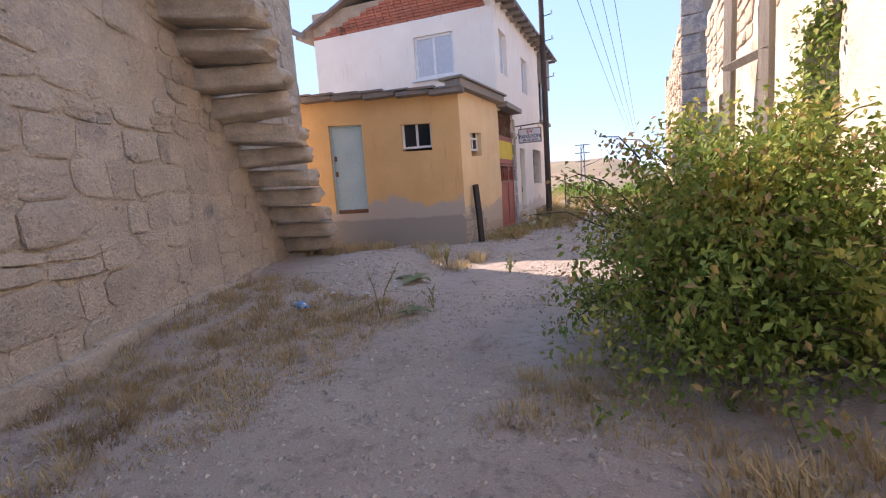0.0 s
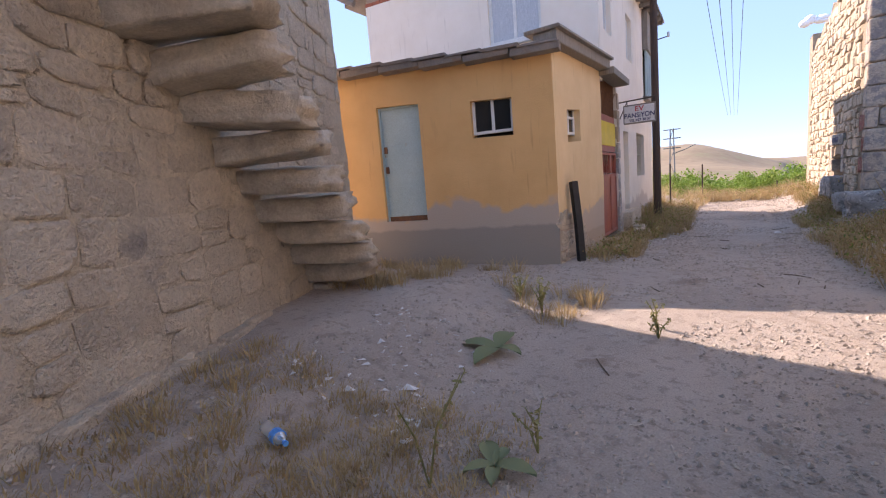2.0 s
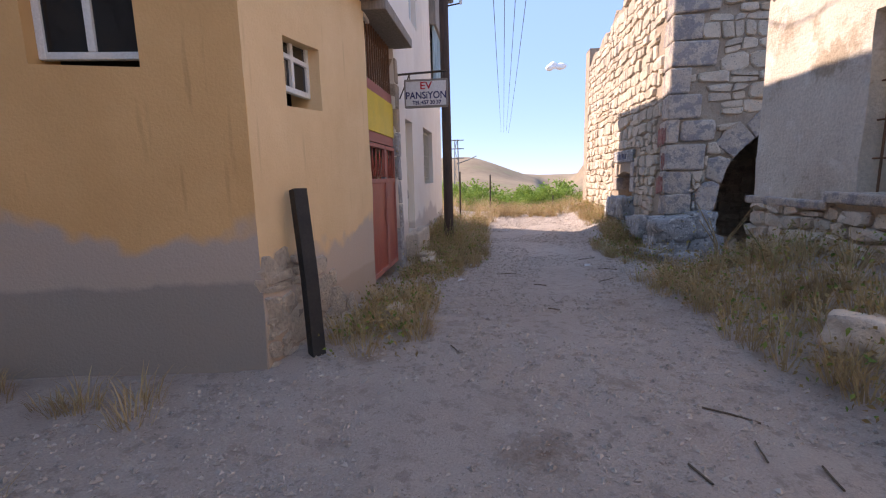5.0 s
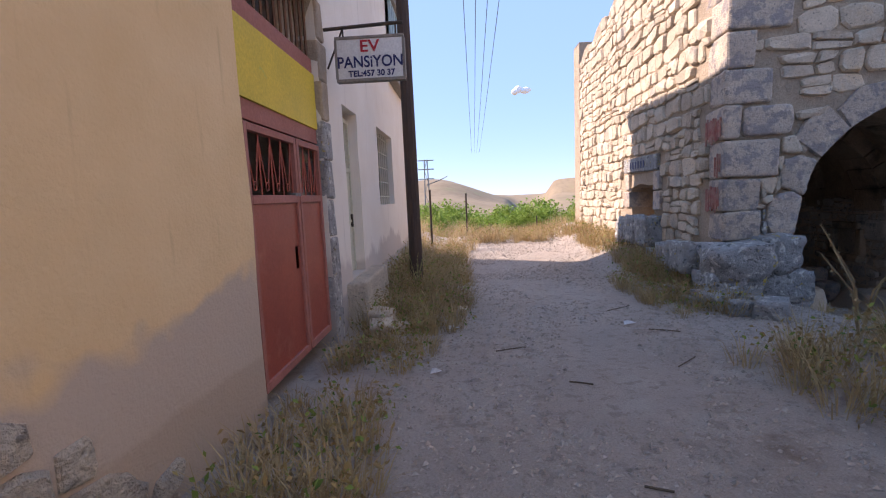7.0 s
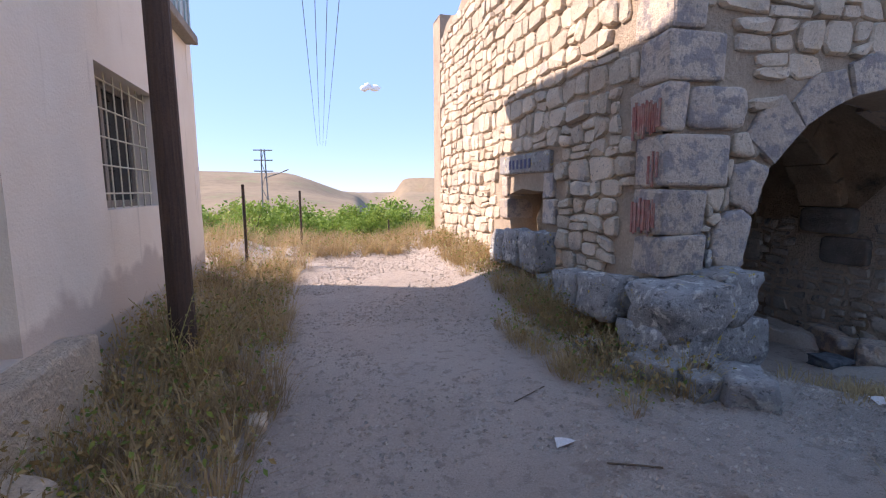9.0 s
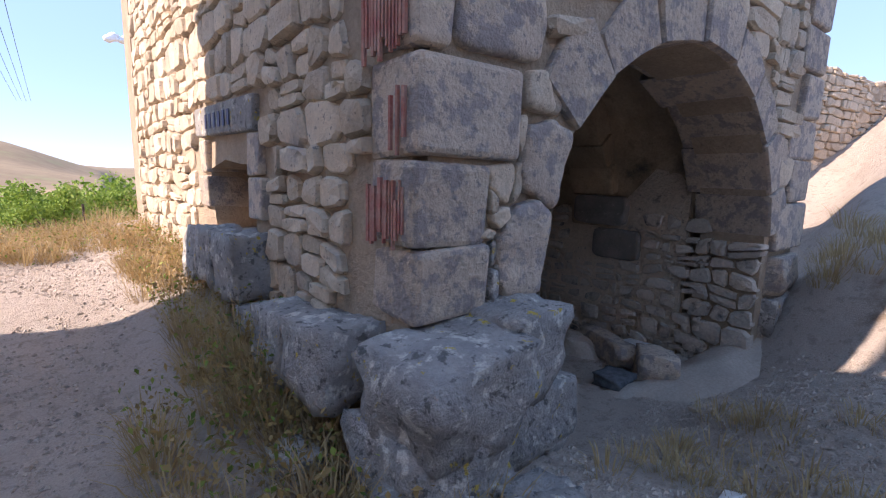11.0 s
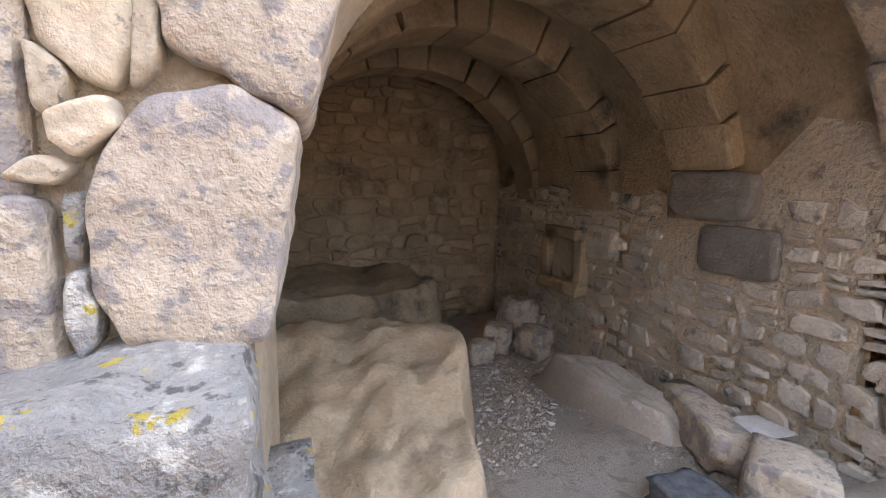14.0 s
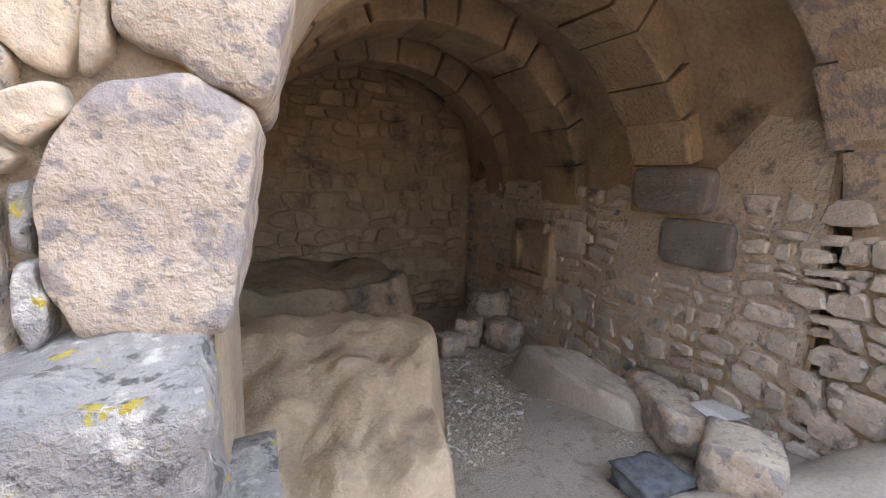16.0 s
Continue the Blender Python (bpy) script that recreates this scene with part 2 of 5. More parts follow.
def leafy(name, c1, c2, c3, scale=2.0):
    m, N, L, b = node_mat(name, 0.6)
    g = N.new("ShaderNodeNewGeometry")
    col = mixed(N, L, g.outputs["Random Per Island"], c1, c2)
    col = mixed(N, L, ramp(N, L, noise_node(N, L, scale, 3), 0.56, 0.68), col, c3)
    L.new(col, b.inputs["Base Color"])
    t = N.new("ShaderNodeBsdfTranslucent")
    L.new(col, t.inputs["Color"])
    mx = N.new("ShaderNodeMixShader")
    mx.inputs[0].default_value = 0.3
    L.new(b.outputs[0], mx.inputs[1])
    L.new(t.outputs[0], mx.inputs[2])
    L.new(mx.outputs[0], N["Material Output"].inputs["Surface"])
    return m


M_LEAF = leafy("bush leaves", (0.10, 0.17, 0.035), (0.27, 0.34, 0.075), (0.42, 0.38, 0.10), 1.4)
M_LEAF_DRY = leafy("dry leaves", (0.42, 0.29, 0.12), (0.28, 0.19, 0.085), (0.46, 0.34, 0.12))
M_TREELEAF = leafy("orchard leaves", (0.15, 0.25, 0.045), (0.29, 0.40, 0.08), (0.40, 0.41, 0.11), 0.3)
M_GRASS = leafy("dry grass", (0.56, 0.43, 0.23), (0.38, 0.27, 0.15), (0.28, 0.19, 0.11), 1.2)
M_WEED = leafy("weed stalks", (0.36, 0.33, 0.14), (0.22, 0.22, 0.09), (0.40, 0.32, 0.16), 2.0)
M_BURDOCK = leafy("broad weed leaves", (0.16, 0.20, 0.10), (0.24, 0.27, 0.15), (0.28, 0.27, 0.14), 2.0)
M_GLASSDARK, N_, L_, B_ = node_mat("window glass", 0.06)
B_.inputs["Base Color"].default_value = (0.012, 0.014, 0.016, 1)
B_.inputs["Specular IOR Level"].default_value = 0.5
M_CURTAIN = surface("pane with curtain behind", (0.42, 0.46, 0.50), (0.52, 0.55, 0.58), 6, 40, 0.08, 0.0, stretch=(9, 9, 1))
M_BOTTLE, N_, L_, B_ = node_mat("clear plastic", 0.12)
B_.inputs["Base Color"].default_value = (0.75, 0.85, 0.92, 1)
B_.inputs["Transmission Weight"].default_value = 0.75
M_BOTTLE_BLUE = surface("blue plastic", (0.05, 0.25, 0.62), (0.07, 0.30, 0.68), 5, 40, 0.35, 0)
M_PAPER = surface("white scrap", (0.72, 0.72, 0.72), (0.60, 0.60, 0.60), 8, 60, 0.7, 0.1)
M_RAG = surface("dark rag cloth", (0.07, 0.08, 0.09), (0.16, 0.18, 0.20), 12, 80, 0.95, 0.4)
M_WIRE = surface("cable black", (0.05, 0.05, 0.06), (0.07, 0.07, 0.08), 5, 40, 0.6, 0)
M_STEEL = surface("galvanised steel", (0.25, 0.25, 0.25), (0.18, 0.18, 0.18), 5, 40, 0.5, 0, metal=0.5)
M_CLOUD, N_, L_, B_ = node_mat("cloud white", 1.0)
B_.inputs["Base Color"].default_value = (0.95, 0.95, 0.96, 1)


# ---- building helpers ----
def mesh_of(name, verts, faces, mat, smooth=False):
    me = bpy.data.meshes.new(name)
    me.from_pydata([tuple(v) for v in verts], [], faces)
    me.materials.append(mat)
    if smooth:
        me.polygons.foreach_set("use_smooth", [True] * len(me.polygons))
    me.update()
    return me


def put(name, verts, faces, mat, parent=None, label="", smooth=False, **tags):
    ob = new(name, mesh_of(name, verts, faces, mat, smooth))
    if parent:
        ob.parent = parent
    return tagged(ob, label, **tags)


def part(name, bm, mat, parent=None, label="", smooth=False, **tags):
    me = bpy.data.meshes.new(name)
    bm.to_mesh(me)
    bm.free()
    me.materials.append(mat)
    if smooth:
        me.polygons.foreach_set("use_smooth", [True] * len(me.polygons))
    ob = new(name, me)
    if parent:
        ob.parent = parent
    return tagged(ob, label, **tags)


def empty(name, label, category, group="", kind=""):
    return tagged(new(name), label, category, group, kind)


def sstep(a, b, x):
    t = min(1.0, max(0.0, (x - a) / (b - a)))
    return t * t * (3 - 2 * t)


def lerp_table(tab, x):
    for (x0, y0), (x1, y1) in zip(tab, tab[1:]):
        if x <= x1:
            return y0 + (y1 - y0) * max(0.0, (x - x0) / (x1 - x0))
    return tab[-1][1]


class Frame:
    """A wall's plane: u along it, d outward from it, z up."""

    def __init__(self, p, q, side=1):
        self.p = Vector((p[0], p[1], 0))
        v = Vector((q[0] - p[0], q[1] - p[1], 0))
        self.length = v.length
        self.u = v.normalized()
        self.n = Vector((self.u.y, -self.u.x, 0)) * side

    def at(self, u, z, d=0.0):
        return self.p + self.u * u + self.n * d + Vector((0, 0, z))


def fbox(bm, F, u0, u1, z0, z1, d0, d1, bevel=0.0, wob=0.0):
    """A box in a wall's frame, with eased edges and slightly uneven corners."""
    vs = [bm.verts.new(F.at(u + random.uniform(-wob, wob), z + random.uniform(-wob, wob), d + random.uniform(-wob, wob))) for d in (d0, d1) for z in (z0, z1) for u in (u0, u1)]
    fs = [bm.faces.new([vs[i] for i in ix]) for ix in ((0, 1, 3, 2), (4, 6, 7, 5), (0, 4, 5, 1), (2, 3, 7, 6), (0, 2, 6, 4), (1, 5, 7, 3))]
    bmesh.ops.recalc_face_normals(bm, faces=fs)
    if bevel:
        es = list({e for f in fs for e in f.edges})
        bmesh.ops.bevel(bm, geom=es, offset=bevel, segments=2, affect="EDGES", profile=0.5)


def wall(name, F, u0, u1, z0, z1, thick, mat, holes=(), parent=None, label="", top=None, rough=0.0, **tags):
    """A wall with real openings (u0, u1, z0, z1), its outer face at d = 0; top(u) may shape its upper edge."""
    us = sorted({u0, u1, *[h[0] for h in holes], *[h[1] for h in holes]} | {u0 + (u1 - u0) * i / max(1, round((u1 - u0) / 0.4)) for i in range(max(1, round((u1 - u0) / 0.4)))})
    zs = sorted({z0, z1, *[h[2] for h in holes], *[h[3] for h in holes]} | {z0 + (z1 - z0) * i / max(1, round((z1 - z0) / 0.4)) for i in range(max(1, round((z1 - z0) / 0.4)))})
    nu, nz = len(us) - 1, len(zs) - 1
    solid = [[not any(h[0] - 1e-6 <= (us[i] + us[i + 1]) / 2 <= h[1] and h[2] <= (zs[k] + zs[k + 1]) / 2 <= h[3] for h in holes) for k in range(nz)] for i in range(nu)]
    V, idx, Fc = [], {}, []

    def vert(i, k, b):
        key = (i, k, b)
        if key not in idx:
            z = zs[k]
            if top and k > 0:
                z = z0 + (z - z0) * (top(us[i]) - z0) / (z1 - z0)
            w = rough * noise.noise((us[i] * 1.7 + u0, z * 1.7, b * 9 + F.p.x)) if not b else 0
            idx[key] = len(V)
            V.append(F.at(us[i], z, w - b * thick))
        return idx[key]

    def ok(i, k):
        return 0 <= i < nu and 0 <= k < nz and solid[i][k]
    for i in range(nu):
        for k in range(nz):
            if not solid[i][k]:
                continue
            Fc.append([vert(i, k, 0), vert(i + 1, k, 0), vert(i + 1, k + 1, 0), vert(i, k + 1, 0)])
            Fc.append([vert(i, k, 1), vert(i, k + 1, 1), vert(i + 1, k + 1, 1), vert(i + 1, k, 1)])
            for (di, dk), (a, b) in {(-1, 0): ((i, k), (i, k + 1)), (1, 0): ((i + 1, k + 1), (i + 1, k)), (0, -1): ((i + 1, k), (i, k)), (0, 1): ((i, k + 1), (i + 1, k + 1))}.items():
                if not ok(i + di, k + dk):
                    Fc.append([vert(*a, 0), vert(*b, 0), vert(*b, 1), vert(*a, 1)])
    return put(name, V, Fc, mat, parent, label, **tags)


def stone_mesh(F, poly, depth, back=0.05, dome=0.35):
    """A stone from its outline (u, z), proud of the wall by depth, with rounded arrises and an uneven face."""
    n = len(poly)
    cu, cz = sum(p[0] for p in poly) / n, sum(p[1] for p in poly) / n
    V, Fc = [], []
    for k, (s, d) in enumerate(((1.0, -back), (1.0, depth * 0.45), (0.86, depth))):
        for u, z in poly:
            V.append(F.at(cu + (u - cu) * s, cz + (z - cz) * s, d + (random.uniform(-0.2, 0.2) * depth if k else 0)))
    V.append(F.at(cu, cz, depth * (1 + dome * random.uniform(-0.3, 1))))
    for k in range(2):
        for i in range(n):
            j = (i + 1) % n
            Fc.append([k * n + i, k * n + j, (k + 1) * n + j, (k + 1) * n + i])
    Fc += [[2 * n + i, 2 * n + (i + 1) % n, 3 * n] for i in range(n)]
    return V, Fc


def cell_poly(a, b, c, d, gap):
    """Eight points round a four-cornered cell, corners cut unevenly."""
    cu, cz = (a[0] + b[0] + c[0] + d[0]) / 4, (a[1] + b[1] + c[1] + d[1]) / 4
    out = []
    quad = [a, b, c, d]
    for i in range(4):
        p, q = quad[i], quad[(i + 1) % 4]
        for t in (random.uniform(0.08, 0.28), random.uniform(0.72, 0.92)):
            u, z = p[0] + (q[0] - p[0]) * t, p[1] + (q[1] - p[1]) * t
            r = math.hypot(u - cu, z - cz) + 1e-6
            s = 1 - min(0.4, gap * random.uniform(0.6, 1.6) / r)
            out.append((cu + (u - cu) * s, cz + (z - cz) * s))
    return out


def masonry(F, u0, u1, z0, z1, parent, mat, mat_j, hs, ws, keep, near, limit=150, gap=0.012, depth=0.04, name="stone"):
    """Rubble in uneven courses: the near stones are pieces of their own, the rest one joined mesh."""
    cells = []
    z = z0
    row = 0
    while z < z1:
        h = random.uniform(*hs)
        u = u0 - random.uniform(0, ws[0])
        while u < u1:
            w = random.uniform(*ws) * (1.3 if random.random() < 0.15 else 1)
            split = random.random() < 0.18
            for za, zb in (((z, z + h * 0.5), (z + h * 0.5, z + h)) if split else ((z, z + h),)):
                ua, ub = max(u, u0), min(u + w, u1)
                if ub - ua > 0.05 and keep((ua + ub) / 2, (za + zb) / 2, ua, ub, za, zb):
                    cells.append((ua, ub, za, zb))
            u += w
        z += h
        row += 1
    JV, JF, count = [], [], 0
    cells.sort(key=lambda c: near((c[0] + c[1]) / 2, (c[2] + c[3]) / 2))
    for ua, ub, za, zb in cells:
        def jig(u, z):
            return (u + 0.08 * noise.noise((u * 4, z * 4, 1.3)), z + 0.09 * noise.noise((u * 3.2, z * 4, 7.7)))
        poly = cell_poly(jig(ua, za), jig(ub, za), jig(ub, zb), jig(ua, zb), gap)
        V, Fc = stone_mesh(F, poly, depth * random.uniform(0.5, 1.4))
        if count < limit:
            put(name, V, Fc, mat, parent)
            count += 1
        else:
            o = len(JV)
            JV += V
            JF += [[o + i for i in f] for f in Fc]
    if JV:
        put(name + "s", JV, JF, mat_j, parent, kind="stuff")


def rock(name, centre, size, mat, parent=None, label="", seed=0, sub=4, **tags):
    """A boulder or rough block: a rounded box with flat breaks and dents."""
    bm = bmesh.new()
    bmesh.ops.create_cube(bm, size=2)
    bmesh.ops.subdivide_edges(bm, edges=bm.edges[:], cuts=sub + 1, use_grid_fill=True)
    rot = Euler((random.uniform(-0.1, 0.1), random.uniform(-0.1, 0.1), tags.pop("turn", 0.0))).to_matrix()
    for v in bm.verts:
        c = v.co.copy()
        r = c.normalized() * 1.25
        c = c.lerp(r, 0.2)
        k = 1 + 0.2 * noise.noise(c * 1.3 + Vector((seed * 3.1, 0, 0))) + 0.09 * noise.noise(c * 3.3 + Vector((seed, 5, 0)))
        v.co = Vector(centre) + rot @ Vector((c.x * size[0] / 2 * k, c.y * size[1] / 2 * k, c.z * size[2] / 2 * k))
    return part(name, bm, mat, parent, label, smooth=True, **tags)


def tube(bm, pts, r, seg=6, r2=None):
    """A round bar along points."""
    rings = []
    for i, p in enumerate(pts):
        p = Vector(p)
        t = (Vector(pts[min(i + 1, len(pts) - 1)]) - Vector(pts[max(i - 1, 0)])).normalized()
        a = t.cross(Vector((0.3, 0.1, 1)) if abs(t.z) < 0.95 else Vector((1, 0, 0))).normalized()
        b = t.cross(a)
        rr = r if r2 is None else r + (r2 - r) * i / (len(pts) - 1)
        rings.append([bm.verts.new(p + (a * math.cos(k * math.tau / seg) + b * math.sin(k * math.tau / seg)) * rr) for k in range(seg)])
    for A, B in zip(rings, rings[1:]):
        for k in range(seg):
            bm.faces.new((A[k], A[(k + 1) % seg], B[(k + 1) % seg], B[k]))
    bm.faces.new(rings[0][::-1])
    bm.faces.new(rings[-1])


def bar(name, pts, r, mat, parent=None, label="", seg=6, r2=None, **tags):
    bm = bmesh.new()
    tube(bm, pts, r, seg, r2)
    return part(name, bm, mat, parent, label, **tags)


# ---- ground ----
ALONG = [(-60, -1.0), (-10, 0.3), (0, 0.62), (4, 0.55), (7, 0.58), (10, 0.64), (12, 0.58), (14, 0.45), (17.6, 0.45), (21, 0.60), (23.5, 0.68), (25, 0.5), (29, -1.0), (40, -5.5), (70, -10.5), (120, -13), (260, -15), (5000, -15)]


def ground_z(x, y):
    z = lerp_table(ALONG, y)
    if y < 24:
        z += 0.32 * sstep(-2.4, -4.4, x) * sstep(9.5, 6, y) + 0.22 * sstep(-2.5, -3.2, x) * sstep(13.3, 14.5, y)
        z += 0.55 * sstep(0.3, 1.9, x) * sstep(13.4, 11.5, y) * (0.5 + 0.5 * sstep(4, 8, y)) + 0.30 * sstep(0.4, 1.5, x) * sstep(15.2, 16.5, y)
        pit = sstep(2.0, 3.5 - 1.05 * sstep(14.9, 15.6, y), x) * sstep(13.6, 15.2, y)
        z = z * (1 - pit) + (-0.12 - 0.25 * sstep(16, 18, y)) * pit
        z += 0.95 * sstep(5.2, 6.6, x) * sstep(15.6, 14.2, y) * sstep(12.6, 13.6, y)
        z += 0.9 * sstep(6.6, 10, x) * sstep(12, 14, y)
        z += 3.5 * sstep(9.8, 20, x) * sstep(11, 16, y)
    r = math.hypot(x, y - 20)
    az = math.degrees(math.atan2(x, y - 20 if y > 20 else 1e-3)) if y > 20 else 180.0
    if r > 150:
        hill = 38 * sstep(8, -4, az) * sstep(230, 520, r) * (0.8 + 0.25 * noise.noise((x / 160, y / 160, 0)))
        cliff = 12 * sstep(7, 5, az) * sstep(180, 190, r + 20 * noise.noise((x / 25, y / 25, 3)))
        mesa = 36 * sstep(9, 11.5, az) * (0.45 * sstep(480, 640, r) + 0.55 * sstep(660, 675, r + 12 * noise.noise((x / 14, y / 14, 1))))
        far = 9 * sstep(1200, 1500, r)
        z += max(hill + cliff * 0.6, mesa, far) + 3 * noise.noise((x / 60, y / 60, 5))
    fine = 0.035 * noise.noise((x * 0.9, y * 0.9, 0)) + 0.018 * noise.noise((x * 3.1, y * 3.1, 2)) + 0.007 * noise.noise((x * 9, y * 9, 4))
    return z + (fine if r < 60 else 0)


def spaced(lo, hi, step, far, grow):
    a = list(np.arange(lo, hi + 1e-6, step))
    s, x = step, hi
    while x < far:
        s *= grow
        x += s
        a.append(x)
    s, x, front = step, lo, []
    while x > -far:
        s *= grow
        x -= s
        front.append(x)
    return front[::-1] + a


GX, GY = spaced(-6.5, 8.0, 0.075, 3500, 1.09), spaced(-1.5, 23.5, 0.075, 3500, 1.055)
gv = [(x, y, ground_z(x, y)) for y in GY for x in GX]
w_ = len(GX)
gf = [[j * w_ + i, j * w_ + i + 1, (j + 1) * w_ + i + 1, (j + 1) * w_ + i] for j in range(len(GY) - 1) for i in range(w_ - 1)]
ground = put("ground", gv, gf, M_GROUND, None, "dusty gravel lane with dry soil at its edges", True, category="ground", kind="structure")
ground.data.materials.append(M_HILL)
mi = [1 if (GY[j] > 60 or abs(GX[i]) > 60 or GY[j] < -60) else 0 for j in range(len(GY) - 1) for i in range(w_ - 1)]
ground.data.polygons.foreach_set("material_index", mi)


# ---- rubble building with the hanging stair ----
LW = Frame((-2.8, -0.1), (-6.42, 7.9), 1)


def lw_u(y):
    return (y + 0.1) / (8.0 / LW.length)


rubble_house = empty("rubble_house", "tall rubble stone house with smeared plaster and hanging stair", "house")
wall("wall", LW, -6, LW.length, -0.3, 6.3, 0.6, M_LWALL, parent=rubble_house, rough=0.05)
LEND = Frame((-6.42, 7.9), (-12, 5.4), 1)
wall("wall", LEND, 0.0, 6, -0.3, 6.28, 0.5, M_LWALL, parent=rubble_house, rough=0.03)
bm = bmesh.new()
fbox(bm, LW, -6, LW.length, 6.3, 6.45, -6, 0.1)
part("roof", bm, M_MORTAR, rubble_house)
for i in range(26):
    u = -2 + i * 0.4
    if u < LW.length - 3.4:
        bm = bmesh.new()
        fbox(bm, LW, u, u + 0.42, 0.3, 0.94 + 0.07 * noise.noise((u, 0, 0)), -0.05, 0.12 + 0.04 * noise.noise((u * 2, 3, 0)), 0.03, 0.02)
        part("footing_stone", bm, M_LSTONE, rubble_house)


# ---- tower with the vault ----
TW = Frame((1.53, 15.15), (1.53, 22.3), -1)
TF = Frame((1.53, 15.15), (6.45, 14.62), 1)
tower = empty("stone_tower", "ruined rubble stone tower with an open vaulted ground floor", "tower")
TOP = 6.9
NICHE = (2.1, 3.25, 1.56, 2.25)
wall("wall", TW, 0.05, 7.15, -0.3, TOP, 0.75, M_MORTAR, [NICHE], tower, rough=0.03, top=lambda u: TOP - 0.3 - 0.15 * u + 0.12 * math.sin(u * 5))
bm = bmesh.new()
fbox(bm, TW, 2.0, 3.4, 1.4, 2.4, -0.72, -0.62)
part("niche_back", bm, M_CAVE, tower)


def arch_z(x):
    """Height of the opening's edge over u along the front."""
    t = abs((x - 2.45) / 1.69)
    return 1.2 + 1.74 * math.sqrt(1 - t * t) if t < 1 else -1


# front wall round the arch, in thin upright slices
V, Fc = [], []
us = [0.05 + (TF.length - 0.1) * i / 60 for i in range(61)]
us = sorted(us + [0.76, 4.14])
for a, b in zip(us, us[1:]):
    m_ = (a + b) / 2
    inside = 0.76 < m_ < 4.14
    lo = [arch_z(min(max(u, 0.765), 4.135)) if inside else -0.6 for u in (a, b)]
    o = len(V)
    for u, l in ((a, lo[0]), (b, lo[1])):
        tp = TOP - 0.1 * u - (1.4 * sstep(3.2, 4.9, u))
        V += [TF.at(u, l, 0), TF.at(u, tp, 0), TF.at(u, l, -0.62), TF.at(u, tp, -0.62)]
    Fc += [[o, o + 4, o + 5, o + 1], [o + 2, o + 3, o + 7, o + 6], [o, o + 2, o + 6, o + 4], [o + 1, o + 5, o + 7, o + 3]]
    if min(abs(a - 0.76), abs(b - 0.76), abs(a - 4.14), abs(b - 4.14)) < 1e-6 or a == us[0] or b == us[-1]:
        Fc += [[o, o + 1, o + 3, o + 2], [o + 4, o + 6, o + 7, o + 5]]
front = put("wall", V, Fc, M_MORTAR, tower)
bm = bmesh.new()
bm.from_mesh(front.data)
bmesh.ops.remove_doubles(bm, verts=bm.verts, dist=0.0005)
bm.to_mesh(front.data)
bm.free()
TE = Frame((6.45, 14.62), (6.45, 22.3), 1)
wall("wall", TE, 0.12, 7.6, -0.5, 5.2, 0.5, M_MORTAR, parent=tower, rough=0.04)
TB = Frame((6.4, 22.3), (1.5, 22.3), -1)
wall("wall", TB, 0.0, 4.9, -0.5, 6.0, 0.6, M_MORTAR, parent=tower)

# quoins of the corner: z0, z1, width on the front, width on the side
QZ = [(1.22, 1.60, 0.42, 0.55), (1.60, 2.02, 0.40, 0.42), (2.02, 2.50, 0.60, 0.40), (2.50, 2.94, 0.15, 0.60), (2.94, 3.36, 0.50, 0.36), (3.36, 3.82, 0.30, 0.50), (3.82, 4.25, 0.70, 0.40), (4.25, 4.70, 0.45, 0.6), (4.7, 5.2, 0.7, 0.4), (5.2, 5.75, 0.45, 0.6), (5.75, 6.3, 0.7, 0.4), (6.3, 6.85, 0.5, 0.5)]
for z0, z1, wf, ws in QZ:
    bm = bmesh.new()
    fbox(bm, TF, -0.055, wf, z0 + 0.006, z1 - 0.006, -ws, 0.06, 0.034, 0.018)
    part("quoin", bm, M_QUOIN, tower)
# big grey footing stones
for k, (x, y, z, sx, sy, sz) in enumerate([(1.56, 14.93, 1.0, 0.66, 0.56, 0.42), (2.05, 15.02, 1.07, 0.47, 0.52, 0.45), (1.5, 14.98, 0.62, 0.62, 0.6, 0.44), (2.12, 15.05, 0.66, 0.6, 0.55, 0.44), (2.05, 15.1, 0.25, 0.8, 0.6, 0.5), (1.35, 15.65, 0.95, 0.4, 0.5, 0.42), (1.36, 16.2, 0.85, 0.36, 0.5, 0.5), (1.4, 17.2, 1.2, 0.34, 0.5, 0.5), (1.4, 17.75, 1.2, 0.34, 0.45, 0.5), (1.42, 18.3, 1.15, 0.34, 0.4, 0.5), (1.4, 16.75, 0.8, 0.3, 0.4, 0.3)]):
    rock("footing_stone", (x, y, z), (sx, sy, sz), M_BASALT, tower, seed=k)
bm = bmesh.new()
fbox(bm, TW, 1.95, 3.5, 2.25, 2.52, -0.3, 0.07, 0.02, 0.015)
part("lintel", bm, M_BASALT, tower, "dark stone lintel over the niche")
for k, z in enumerate((1.56, 1.9)):
    bm = bmesh.new()
    fbox(bm, TW, 1.86 if k else 1.8, 2.1, z + 0.01, z + 0.33, -0.4, 0.06, 0.02, 0.012)
    part("jamb_stone", bm, M_QUOIN, tower)
    bm = bmesh.new()
    fbox(bm, TW, 3.25, 3.55 - 0.1 * k, z + 0.01, z + 0.33, -0.4, 0.06, 0.02, 0.012)
    part("jamb_stone", bm, M_QUOIN, tower)


